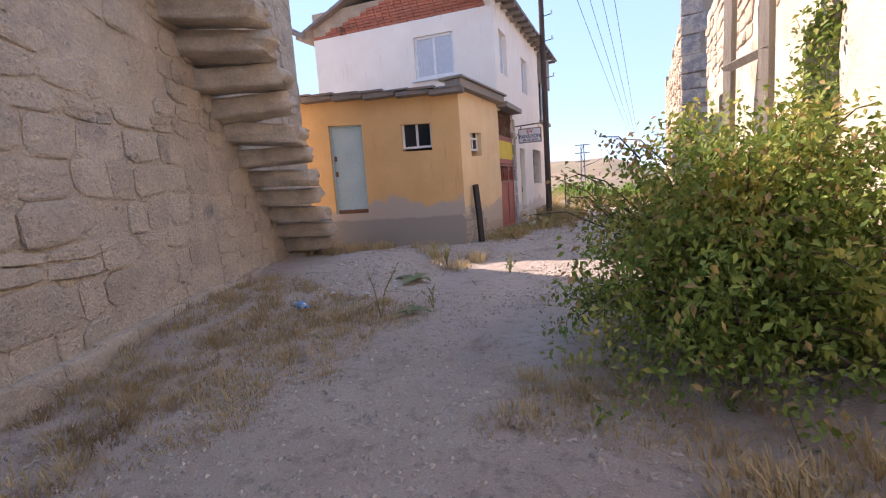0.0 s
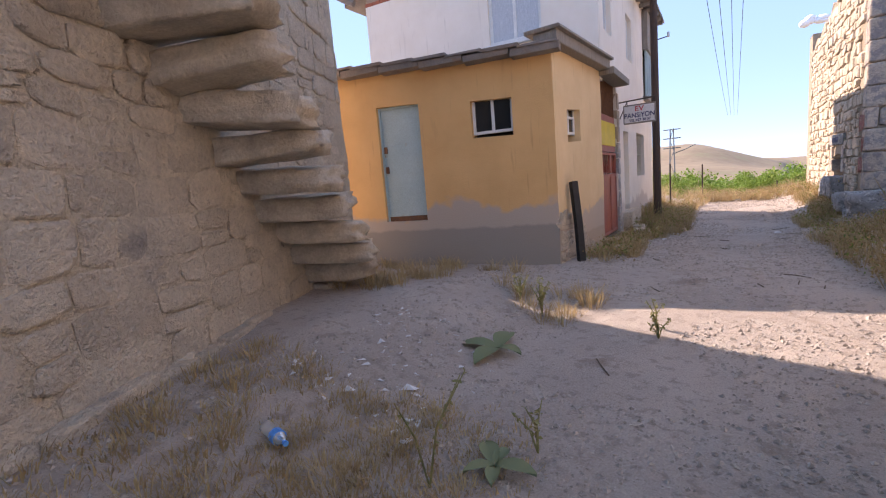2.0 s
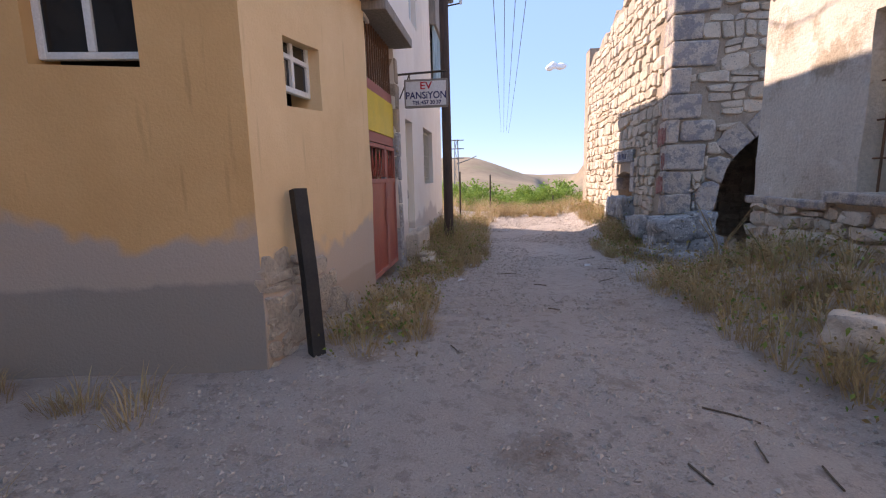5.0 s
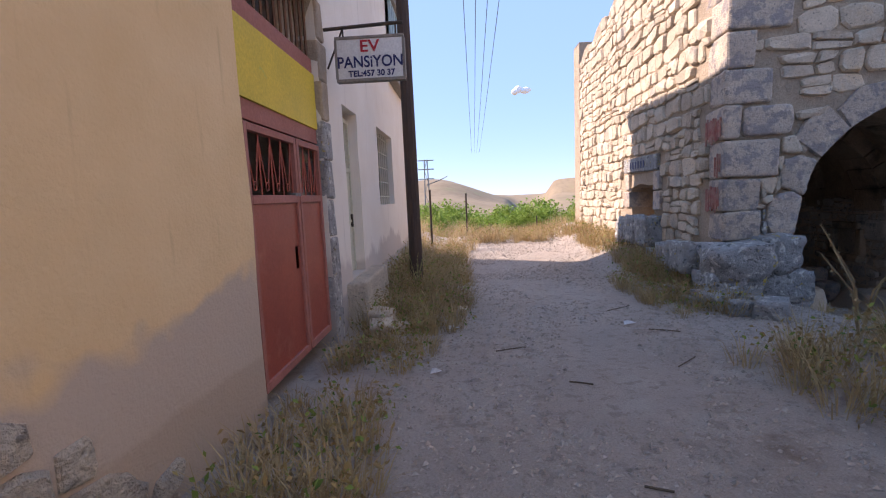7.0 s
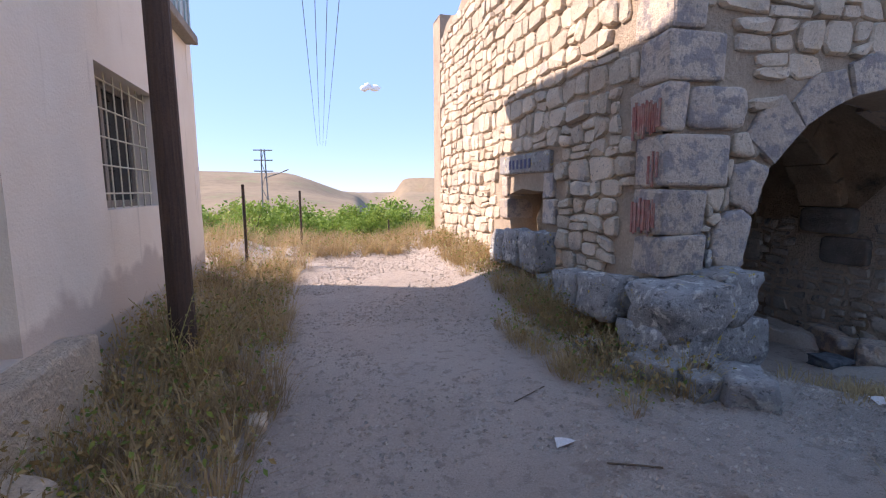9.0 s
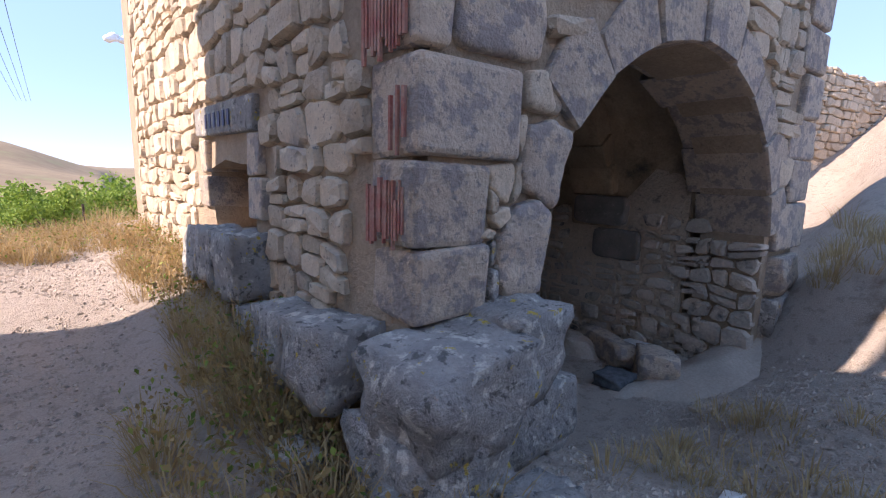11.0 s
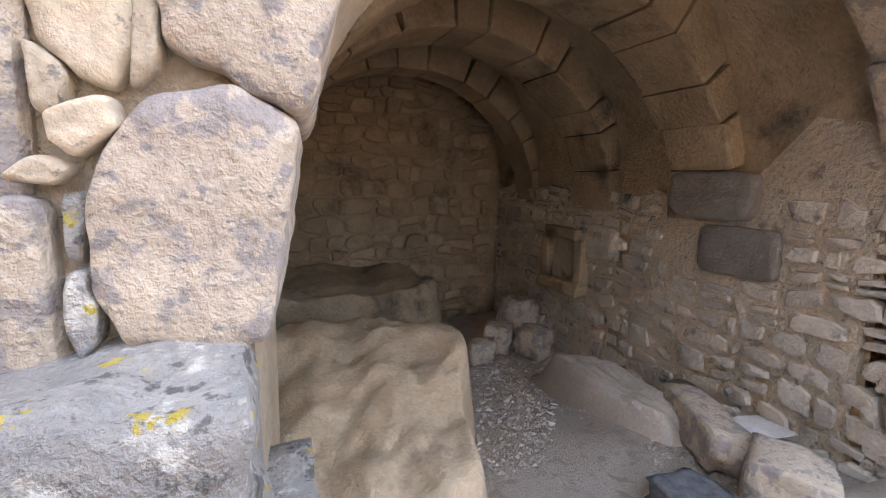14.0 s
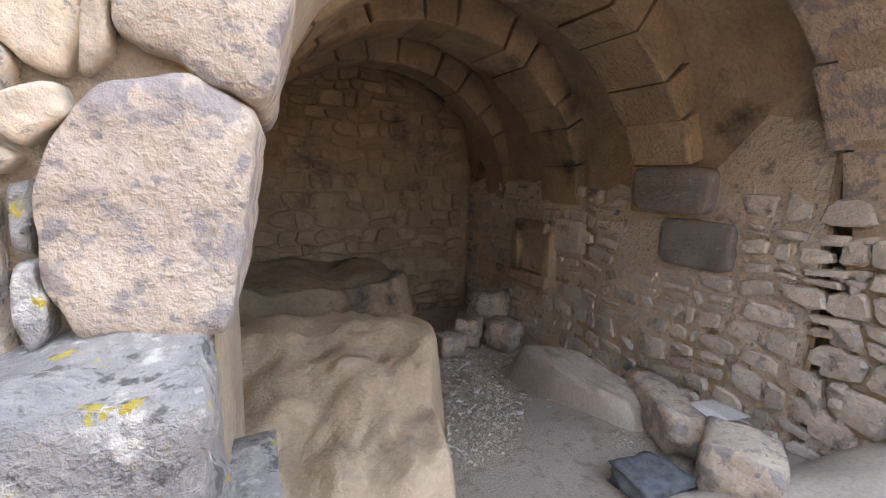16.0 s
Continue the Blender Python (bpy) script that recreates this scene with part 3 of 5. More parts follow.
def arch_ring(F, uc, ru, zc, rz, w, d0, d1, n, a0, a1, mat, name, parent, jag=0.0):
    """Voussoirs of an arch, each a wedge with eased edges."""
    def pt(a, grow):
        return uc + (ru + grow) * math.cos(a), zc + (rz + grow) * math.sin(a)
    cuts = [0.0] + [(i + random.uniform(-0.2, 0.2)) / n for i in range(1, n)] + [1.0]
    for i in range(n):
        t0, t1 = a0 + (a1 - a0) * cuts[i] + 0.003, a0 + (a1 - a0) * cuts[i + 1] - 0.003
        tm = (t0 + t1) / 2
        g = w * random.uniform(0.85, 1.2)
        inner = random.uniform(-0.015, 0.02)
        q0, q1 = (t1 - t0) * random.uniform(0.0, 0.04), (t1 - t0) * random.uniform(0.0, 0.04)
        out = [pt(t0, inner), pt(tm, inner - 0.012), pt(t1, inner), pt(t1 - q1, g * random.uniform(0.8, 1)), pt(tm, g * 1.06), pt(t0 + q0, g * random.uniform(0.8, 1))]
        cu, cz = sum(p[0] for p in out) / 6, sum(p[1] for p in out) / 6
        V = []
        dd = d1 + random.uniform(-0.02, 0.02)
        db = d0 + random.uniform(-jag, jag)
        for s, d in ((0.96, db), (1, db + 0.03), (1, dd - 0.025), (0.95, dd)):
            V += [F.at(cu + (u - cu) * s, cz + (z - cz) * s, d) for u, z in out]
        Fc = [[0, 5, 4, 3, 2, 1], [18, 19, 20, 21, 22, 23]]
        for k in range(3):
            Fc += [[k * 6 + j, k * 6 + (j + 1) % 6, k * 6 + 6 + (j + 1) % 6, k * 6 + 6 + j] for j in range(6)]
        put(name, V, Fc, mat, parent)


def worn_block(name, F, poly, d0, d1, mat, parent, label="", seed=0):
    """A large worn stone from its outline (u, z): rounded corners, eased arrises and an uneven face."""
    for q in (0.12, 0.25):
        cut = []
        for (u, z), (v, w) in zip(poly, poly[1:] + poly[:1]):
            cut += [(u + (v - u) * t, z + (w - z) * t) for t in ((q, 0.37, 0.63, 1 - q) if q < 0.2 else (q, 1 - q))]
        poly = cut
    n = len(poly)
    cu, cz = sum(p[0] for p in poly) / n, sum(p[1] for p in poly) / n
    V, Fc = [], []
    rings_ = ((1.0, d0), (1.0, d1 - 0.045), (0.985, d1 - 0.018), (0.95, d1 - 0.003), (0.8, d1 + 0.004), (0.55, d1 + 0.006), (0.28, d1 + 0.004))
    for k, (sc, d) in enumerate(rings_):
        for u, z in poly:
            a, b = cu + (u - cu) * sc, cz + (z - cz) * sc
            w = 0.014 * noise.noise((a * 7, b * 7, seed)) + 0.006 * noise.noise((a * 22, b * 22, seed)) if k else 0
            e = 0.012 * noise.noise((a * 15, b * 15, seed + 4)) if k < 4 else 0
            V.append(F.at(a + e, b + e, d + w))
    V.append(F.at(cu, cz, d1 + 0.004))
    for k in range(len(rings_) - 1):
        Fc += [[k * n + i, k * n + (i + 1) % n, (k + 1) * n + (i + 1) % n, (k + 1) * n + i] for i in range(n)]
    o = (len(rings_) - 1) * n
    Fc += [[o + i, o + (i + 1) % n, o + n] for i in range(n)]
    return put(name, V, Fc, mat, parent, label, True)


arch_ring(TF, 2.45, 1.69, 1.2, 1.74, 0.36, -0.76, 0.05, 8, 0.127, math.pi - 0.62, M_QUOIN, "voussoir", tower, 0.09)
# left pier of the arch: the two great jamb stones and the small stones packed behind them
worn_block("jamb_stone", TF, [(0.475, 1.60), (0.52, 1.71), (0.60, 1.80), (0.74, 1.835), (0.875, 1.765), (0.85, 1.60), (0.80, 1.285), (0.66, 1.275), (0.53, 1.30), (0.475, 1.42)], -0.62, 0.07, M_QUOIN, tower, seed=1)
worn_block("jamb_stone", TF, [(0.62, 1.88), (0.63, 2.05), (0.65, 2.22), (0.84, 2.27), (1.03, 2.20), (0.96, 2.03), (0.89, 1.77), (0.80, 1.80), (0.70, 1.86)], -0.66, 0.065, M_QUOIN, tower, seed=2)
worn_block("front_stone", TF, [(0.17, 2.53), (0.17, 2.90), (0.72, 2.91), (0.76, 2.72), (0.72, 2.54)], -0.2, 0.05, M_QUOIN, tower, seed=3)
for k, poly in enumerate([[(0.37, 2.0), (0.58, 2.025), (0.59, 1.90), (0.54, 1.80), (0.47, 1.83)], [(0.405, 1.90), (0.465, 1.83), (0.46, 1.75), (0.41, 1.75)], [(0.425, 1.76), (0.53, 1.80), (0.56, 1.74), (0.47, 1.675), (0.425, 1.70)],
                          [(0.60, 2.26), (0.655, 2.28), (0.655, 2.11), (0.62, 2.07), (0.60, 2.12)], [(0.585, 2.01), (0.625, 2.03), (0.625, 1.86), (0.565, 1.80)], [(0.43, 1.455), (0.475, 1.465), (0.49, 1.33), (0.45, 1.275), (0.425, 1.33)],
                          [(0.435, 1.61), (0.475, 1.62), (0.465, 1.47), (0.435, 1.49)], [(0.345, 1.64), (0.41, 1.69), (0.46, 1.655), (0.43, 1.62)], [(0.62, 2.30), (0.64, 2.50), (0.78, 2.52), (0.86, 2.30)], [(0.80, 2.31), (0.80, 2.55), (0.96, 2.66), (1.04, 2.50), (0.90, 2.29)]]):
    worn_block("packing_stone", TF, poly, -0.12, 0.035 + 0.012 * (k % 3), M_BASALT if k in (5, 6) else M_STONE, tower, seed=k + 5)
rock("impost_stone", TF.at(4.62, 1.0, -0.25), (0.72, 0.7, 0.42), M_QUOIN, tower, seed=3)
rock("impost_stone", TF.at(4.55, 0.6, -0.25), (0.6, 0.7, 0.4), M_BASALT, tower, seed=4)
rock("impost_stone", TF.at(4.6, 0.15, -0.25), (0.7, 0.7, 0.6), M_QUOIN, tower, seed=5)
for z0, z1, w in ((1.25, 1.75, .7), (1.75, 2.2, .5), (2.2, 2.6, .65), (2.6, 3.05, .45), (3.05, 3.5, .6), (3.5, 4.0, .5), (4.0, 4.5, .6)):
    bm = bmesh.new()
    fbox(bm, TF, TF.length - w, TF.length + 0.05, z0 + 0.01, z1 - 0.01, -0.5, 0.06, 0.03, 0.02)
    part("quoin", bm, M_QUOIN, tower)

# vault inside: right and left walls, crown, end wall
VX0, VX1, VY1 = 2.34, 5.68, 20.0
VC, VR = (VX0 + VX1) / 2, (VX1 - VX0) / 2
prof = [(VX0, -0.8)] + [(VC - (VR + 0.24 * math.sin(a)) * math.cos(a), 1.35 + 1.86 * math.sin(a)) for a in [math.pi * i / 22 for i in range(23)]] + [(VX1, -0.8)]
ys = [15.42 + (VY1 - 15.42) * i / 40 for i in range(41)]
V = []
for out in (0, 0.25):
    for j, y in enumerate(ys):
        for i, (x, z) in enumerate(prof):
            k = (0.025 * noise.noise((x * 2, y * 2, z * 2)) + 0.02 * noise.noise((x * 6, y * 6, z * 6)) + 0.012)
            s = 1 + out / VR + k
            yy = y
            V.append((VC + (x - VC) * s, yy, 0.9 + (z - 0.9) * s))
n_ = len(prof)
Fc = []
for layer in (0, 1):
    o = layer * n_ * len(ys)
    Fc += [[o + j * n_ + i, o + j * n_ + i + 1, o + (j + 1) * n_ + i + 1, o + (j + 1) * n_ + i] for j in range(40) for i in range(n_ - 1)]
put("vault", V, Fc, M_CAVE, tower, "dark-mottled stone vault", True)
VS = Frame((VX1 - 0.012, 15.45), (VX1 - 0.012, VY1), -1)
VS.n = Vector((-1, 0, 0))
wall("side_wall", VS, 0, 4.5, -0.8, 1.62, 0.2, M_VMORTAR, parent=tower, label="pale mortared side wall of the vault", rough=0.035, top=lambda u: 1.5 + 0.5 * sstep(1.0, 0.6, u) + 0.1 * math.sin(u * 5))
VB = Frame((VX0 - 0.2, VY1), (VX1 + 0.2, VY1), 1)
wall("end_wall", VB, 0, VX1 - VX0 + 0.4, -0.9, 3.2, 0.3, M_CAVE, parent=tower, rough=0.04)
for yr, wd in ((16.63, 0.56), (17.9, 0.6), (19.25, 0.44)):
    FR = Frame((VC, yr), (VC + 1, yr), 1)
    arch_ring(FR, 0, VR - 0.03, 1.35, 1.52, 0.42, -wd / 2, wd / 2, 13, 0.0, math.pi, M_CAVE, "rib_stone", tower, 0.03)

# ---- right-hand ruin along the lane ----
RW = Frame((1.88, 12.95), (1.88, -2.0), -1)
RW.n = Vector((-1, 0, 0))
ruin = empty("plastered_ruin", "sunlit roofless house with peeling lime plaster over stone", "house")
RH = [(1.75, 3.0, 1.78, 3.45), (5.0, 5.9, 1.9, 4.2), (7.1, 8.0, 1.7, 3.3)]
wall("wall", RW, 0, 14.9, -0.3, 5.6, 0.6, surface("peeling lime plaster", (0.64, 0.56, 0.46), (0.55, 0.46, 0.37), 1.2, 26, 0.93, 0.7, [((0.42, 0.33, 0.24), 0.9, 0.56, 0.62), ((0.74, 0.69, 0.62), 1.5, 0.55, 0.7)], dist=0.03), RH, ruin, rough=0.04)
wall("back_wall", Frame((5.6, 10.5), (5.6, -2), -1), 0, 12.5, 0, 4.2, 0.3, M_MORTAR, parent=ruin)
bm = bmesh.new()
fbox(bm, RW, -0.06, 1.5, 1.58, 1.68, -0.1, 0.08, 0.02, 0.01)
fbox(bm, RW, 1.5, 4.4, 1.66, 1.77, -0.3, 0.12, 0.02, 0.01)
part("sill_course", bm, M_QUOIN, ruin)
for k in range(6):
    bar("window_bar", [RW.at(1.85 + 0.2 * k, 1.78, -0.12), RW.at(1.85 + 0.2 * k, 3.45, -0.12)], 0.011, M_RUST, ruin)
for k in range(4):
    bar("window_bar", [RW.at(1.75, 2.1 + 0.36 * k, -0.12), RW.at(3.0, 2.1 + 0.36 * k, -0.12)], 0.009, M_RUST, ruin)
bm = bmesh.new()
fbox(bm, RW, 1.7, 3.05, 1.7, 3.5, -0.42, -0.36)
part("shutter", bm, M_CREAM, ruin, "cream boards closing the barred window")
timber = empty("timber_frame", "weathered grey timber posts with crossbeam in the bush", "frame")
bar("post", [(1.15, 5.6, 0.7), (1.17, 5.62, 4.2)], 0.06, M_OLDWOOD, timber, seg=4)
bar("post", [(1.42, 5.2, 0.7), (1.40, 5.22, 4.0)], 0.07, M_OLDWOOD, timber, seg=4)
bar("crossbeam", [(1.13, 5.64, 2.98), (1.43, 5.18, 3.04)], 0.06, M_OLDWOOD, timber, seg=4)
masonry(RW, 0.05, 8, 0.5, 1.55, ruin, M_STONE, M_STONE_J, (0.14, 0.24), (0.2, 0.42), lambda u, z, *r: z > 0.5, lambda u, z: u, 45, 0.014, 0.07)
masonry(RW, 0.05, 9, 3.7, 5.55, ruin, M_STONE, M_STONE_J, (0.18, 0.30), (0.25, 0.5), lambda u, z, *r: z > 3.75 + 0.5 * noise.noise((u * 1.1, 0, 0)) + 0.25 and not (4.9 < u < 6 and z < 4.3), lambda u, z: u, 60, 0.012, 0.04)

# ---- hut ----
HF = Frame((-8.3, 8.45), (-3.32, 9.36), 1)
HS = Frame((-3.32, 9.36), (-3.14, 11.86), 1)
hut = empty("ochre_hut", "ochre plastered lean-to hut with cement base and tin roof", "hut")
DU0, DU1 = 1.93, 2.76
hd = [(DU0, DU1, 1.47, 3.53)]
hw = (3.70, 4.40, 2.86, 3.47)
wall("wall", HF, 0, HF.length, 0.3, 4.15, 0.3, M_OCHRE, [*hd, hw], hut, rough=0.012, top=lambda u: 4.26 - 0.05 * u)
sw = (0.56, 1.2, 2.76, 3.33)
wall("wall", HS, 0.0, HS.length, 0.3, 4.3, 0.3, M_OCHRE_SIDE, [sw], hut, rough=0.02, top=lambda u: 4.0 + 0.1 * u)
# solid dark block behind the openings, coloured as the room's shade
bm = bmesh.new()
fbox(bm, Frame((-8.2, 8.9), (-3.5, 9.8), 1), 0, 4.7, 0.4, 4.0, -2.2, -0.4)
part("room", bm, M_DARK, hut)
# roof slab of tin with uneven sheets and a thick weathered end board
bm = bmesh.new()
for i in range(9):
    a, b = -0.1 + i * 0.585, -0.1 + (i + 1) * 0.585 + 0.02
    fbox(bm, HF, a, b, 4.27 - 0.05 * a, 4.31 - 0.05 * a, -2.9, 0.28 + 0.02 * (i % 2), 0.0, 0.008)
part("roof_sheets", bm, M_ROOFTIN, hut)
for i in range(7):
    bm = bmesh.new()
    a = -0.1 + i * 0.76
    fbox(bm, HF, a, a + 0.75, 4.16 - 0.05 * a, 4.27 - 0.05 * a, 0.02, 0.26, 0.012, 0.01)
    part("fascia_board", bm, M_ROOFTIN, hut)
bm = bmesh.new()
fbox(bm, HS, -0.25, 2.5, 4.03, 4.2, -0.2, 0.2, 0.02, 0.012)
fbox(bm, HS, -0.3, 2.55, 4.2, 4.26, -0.3, 0.26, 0.01, 0.012)
part("roof_edge", bm, M_OLDWOOD, hut, "grey weathered slab edge")


def casement(F, u0, u1, z0, z1, parent, mat, glass, d=-0.12, bars=1, w=0.05, name="window"):
    bm = bmesh.new()
    for a, b, c, e in ((u0, u0 + w, z0, z1), (u1 - w, u1, z0, z1), (u0 + w, u1 - w, z0, z0 + w), (u0 + w, u1 - w, z1 - w, z1)):
        fbox(bm, F, a, b, c, e, d - 0.05, d, 0.006)
    fr = part(name, bm, mat, parent)
    for k in range(bars):
        u = u0 + (u1 - u0) * (k + 1) / (bars + 1)
        bm = bmesh.new()
        fbox(bm, F, u - w * 0.5, u + w * 0.5, z0 + w, z1 - w, d - 0.045, d + 0.004, 0.005)
        part("mullion", bm, mat, fr)
    for k in range(bars + 1):
        a, b = u0 + (u1 - u0) * k / (bars + 1) + w * 0.5, u0 + (u1 - u0) * (k + 1) / (bars + 1) - w * 0.5
        bm = bmesh.new()
        fbox(bm, F, a, b, z0 + w * 0.5, z1 - w * 0.5, d - 0.03, d - 0.022)
        part("pane", bm, glass, fr)
    return fr


wf_ = casement(HF, *hw, hut, M_FRAME, M_GLASSDARK, -0.1)
wf2 = casement(HS, *sw, hut, M_FRAME, M_GLASSDARK, -0.1)
bm = bmesh.new()
fbox(bm, HS, sw[0] + 0.03, sw[1] - 0.03, 3.03, 3.07, -0.14, -0.095, 0.004)
part("transom", bm, M_FRAME, wf2)
# blue metal door
bm = bmesh.new()
fbox(bm, HF, DU0 + 0.035, DU1 - 0.035, 1.52, 3.49, -0.14, -0.10, 0.004)
door = part("door", bm, M_BLUE, hut, "pale blue rusty metal door, closed")
bm = bmesh.new()
for a, b, c, e in ((DU0, DU0 + 0.035, 1.47, 3.53), (DU1 - 0.035, DU1, 1.47, 3.53), (DU0 + 0.035, DU1 - 0.035, 3.49, 3.53)):
    fbox(bm, HF, a, b, c, e, -0.16, -0.07, 0.004)
part("door_frame", bm, M_BLUE, door)
bm = bmesh.new()
fbox(bm, HF, DU0 + 0.03, DU1 - 0.03, 1.47, 1.56, -0.15, -0.085, 0.006)
part("rusty_bottom_rail", bm, M_RUST, door, "rusted bottom rail")
for z in (2.42, 2.78):
    bm = bmesh.new()
    fbox(bm, HF, DU0 + 0.05, DU0 + 0.11, z - 0.06, z + 0.06, -0.1, -0.06, 0.01)
    part("lock_plate", bm, M_RUST, door, "rusted lock plate")
for z in (2.15, 2.85):
    bm = bmesh.new()
    fbox(bm, HF, DU0 + 0.045, DU1 - 0.045, z, z + 0.012, -0.1, -0.094, 0.002)
    part("seam", bm, M_BLUE, door)

# ---- pension house ----
house = empty("white_house", "two-storey whitewashed house with red brick gable and red gate", "house")
HW = Frame((-3.14, 11.86), (-3.14, 19.7), 1)
gate_h = (0.0, 1.58, 0.3, 3.95)
d2 = (2.38, 3.06, 1.05, 3.02)
w2 = (4.4, 5.9, 1.86, 3.08)
u1_, u2_ = (0.45, 1.25, 4.95, 6.1), (3.1, 3.9, 4.85, 5.95)
bay = (6.0, 7.5, 4.25, 5.6)
wall("wall", HW, 0, 7.84, 0.2, 6.9, 0.35, M_WHITE, [gate_h, d2, w2, u1_, u2_, bay], house, rough=0.012)
HG = Frame((-8.6, 11.55), (-3.14, 11.86), 1)
gw = (3.2, 4.35, 4.98, 6.1)
wall("wall", HG, 0, HG.length, 3.9, 6.55, 0.3, M_WHITE, [gw], house, rough=0.01)
wall("back_wall", Frame((-8.6, 11.6), (-8.6, 19.7), -1), 0, 8.1, 0.2, 6.5, 0.3, M_WHITE, parent=house)
wall("end_wall", Frame((-8.6, 19.7), (-3.14, 19.7), -1), 0, 5.46, 0.2, 6.9, 0.3, M_WHITE, parent=house)
wall("upper_floor", Frame((-8.3, 13), (-8.3, 19), 1), 0, 1, 4, 4.2, 0.2, M_DARK, parent=house)
# brick gable in courses
for r in range(9):
    z = 6.56 + r * 0.085
    off = (r % 2) * 0.11
    a0, a1 = 0.55 * r * 0.55, HG.length - 0.05
    u = a0 + off
    bm = bmesh.new()
    while u < a1 - 0.2:
        fbox(bm, HG, u, u + 0.205, z, z + 0.072, -0.2, 0.0 + random.uniform(-0.006, 0.006))
        u += 0.22
    part("brick_course", bm, M_BRICK, house)
bm = bmesh.new()
fbox(bm, HG, 0, HG.length, 6.55, 7.3, -0.3, -0.03)
part("gable_core", bm, M_MORTAR, house)
# pitched roof, eaves over the lane
RG = Frame((-3.14, 11.4), (-3.14, 19.9), 1)
for k in range(17):
    bm = bmesh.new()
    a = k * 0.5
    vs = []
    for u in (a, a + 0.5):
        for d, z in ((0.42, 6.78), (0.42, 6.86), (-2.7, 8.1), (-2.7, 8.0), (-6.0, 6.65), (-6.0, 6.73)):
            vs.append(bm.verts.new(RG.at(u, z + 0.008 * (k % 2), d)))
    for q in ((0, 1, 7, 6), (1, 2, 8, 7), (3, 0, 6, 9), (0, 3, 2, 1), (6, 7, 8, 9), (2, 5, 11, 8), (3, 9, 10, 4), (5, 4, 10, 11), (2, 3, 4, 5), (8, 11, 10, 9)):
        bm.faces.new([vs[i] for i in q])
    part("roof_sheet", bm, M_ROOFTIN, house)
for k in range(15):
    bm = bmesh.new()
    fbox(bm, RG, 0.15 + k * 0.57, 0.23 + k * 0.57, 6.68, 6.78, -0.3, 0.40, 0.008)
    part("rafter", bm, M_OLDWOOD, house)
bar("gutter", [(-8.75, 11.3, 6.62), (-9.3, 11.1, 6.95)], 0.09, M_ROOFTIN, house, "bent sheet gutter end")
bar("downpipe", [HG.at(1.1, 6.5, 0.25), HG.at(0.95, 6.75, 0.0)], 0.05, M_RUST, house)
casement(HG, *gw, house, M_FRAME, M_CURTAIN, -0.06, 1, 0.07)
bm = bmesh.new()
fbox(bm, HG, gw[0] - 0.1, gw[1] + 0.1, 4.90, 4.97, -0.1, 0.08, 0.01)
part("window_sill", bm, M_FRAME, house)
casement(HW, *u1_, house, M_FRAME, M_CURTAIN, -0.1, 1, 0.06)
casement(HW, *u2_, house, M_FRAME, M_CURTAIN, -0.1, 1, 0.06)
# timber bay with blue sashes
for z0, z1 in ((4.13, 4.25), (5.6, 6.7)):
    bm = bmesh.new()
    fbox(bm, HW, 5.9, 7.6, z0, z1, -0.1, 0.16, 0.01)
    part("bay_beam", bm, M_OLDWOOD, house)
for a in range(3):
    casement(HW, 6.0 + 0.5 * a, 6.5 + 0.5 * a, 4.25, 5.6, house, M_BLUE, M_CURTAIN, 0.1, 1, 0.05)
# exposed stone jamb between gate and whitewash
for k in range(9):
    bm = bmesh.new()
    fbox(bm, HW, 1.58, 1.80 + random.uniform(-0.04, 0.03), 0.5 + 0.37 * k, 0.86 + 0.37 * k, -0.2, 0.025, 0.02, 0.01)
    part("jamb_stone", bm, M_BASALT if k < 6 else M_MORTAR, house)
# red gate: two leaves with scrolled grilles, band, yellow panel, upper grille
gate = empty("red_gate", "red double metal gate with scrolled grilles under a yellow panel", "gate")
for a, b in ((0.06, 0.94), (0.96, 1.54)):
    bm = bmesh.new()
    fbox(bm, HW, a, b, 0.72, 1.97, -0.08, -0.05, 0.004)
    leaf = part("gate_leaf", bm, M_RED, gate)
    bm = bmesh.new()
    for p in ((a, a + 0.045, 0.7, 2.47), (b - 0.045, b, 0.7, 2.47), (a + 0.045, b - 0.045, 0.7, 0.76), (a + 0.045, b - 0.045, 1.95, 2.01), (a + 0.045, b - 0.045, 2.42, 2.47)):
        fbox(bm, HW, *p, -0.085, -0.03, 0.004)
    part("gate_frame", bm, M_PINK, leaf)
    n = 4 if b - a > 0.6 else 3
    for k in range(n + 1):
        u = a + 0.06 + (b - a - 0.12) * k / n
        bar("grille_bar", [HW.at(u, 2.0, -0.06), HW.at(u, 2.43, -0.06)], 0.008, M_RED, leaf, seg=4)
    for k in range(n):
        u, s = a + 0.06 + (b - a - 0.12) * (k + 0.5) / n, (b - a - 0.12) / n * 0.5
        bm = bmesh.new()
        for sg in (-1, 1):
            pts = [HW.at(u + sg * s * 0.25 * math.cos(t), 2.07 + 0.03 * math.sin(t), -0.06) for t in np.linspace(0, 5.5, 8)]
            tube(bm, pts, 0.006, 4)
            tube(bm, [HW.at(u + sg * s * 0.2, 2.08, -0.06), HW.at(u + sg * s * 0.9, 2.36, -0.06)], 0.006, 4)
        part("scroll", bm, M_RED, leaf)
bm = bmesh.new()
fbox(bm, HW, 0.8, 0.86, 1.42, 1.60, -0.05, -0.05, 0.01)
part("gate_handle", bm, M_IRON, gate, "dark iron pull")
bm = bmesh.new()
fbox(bm, HW, 0.86, 0.98, 2.0, 2.03, -0.03, -0.095, 0.004)
part("latch", bm, M_STEEL, gate)
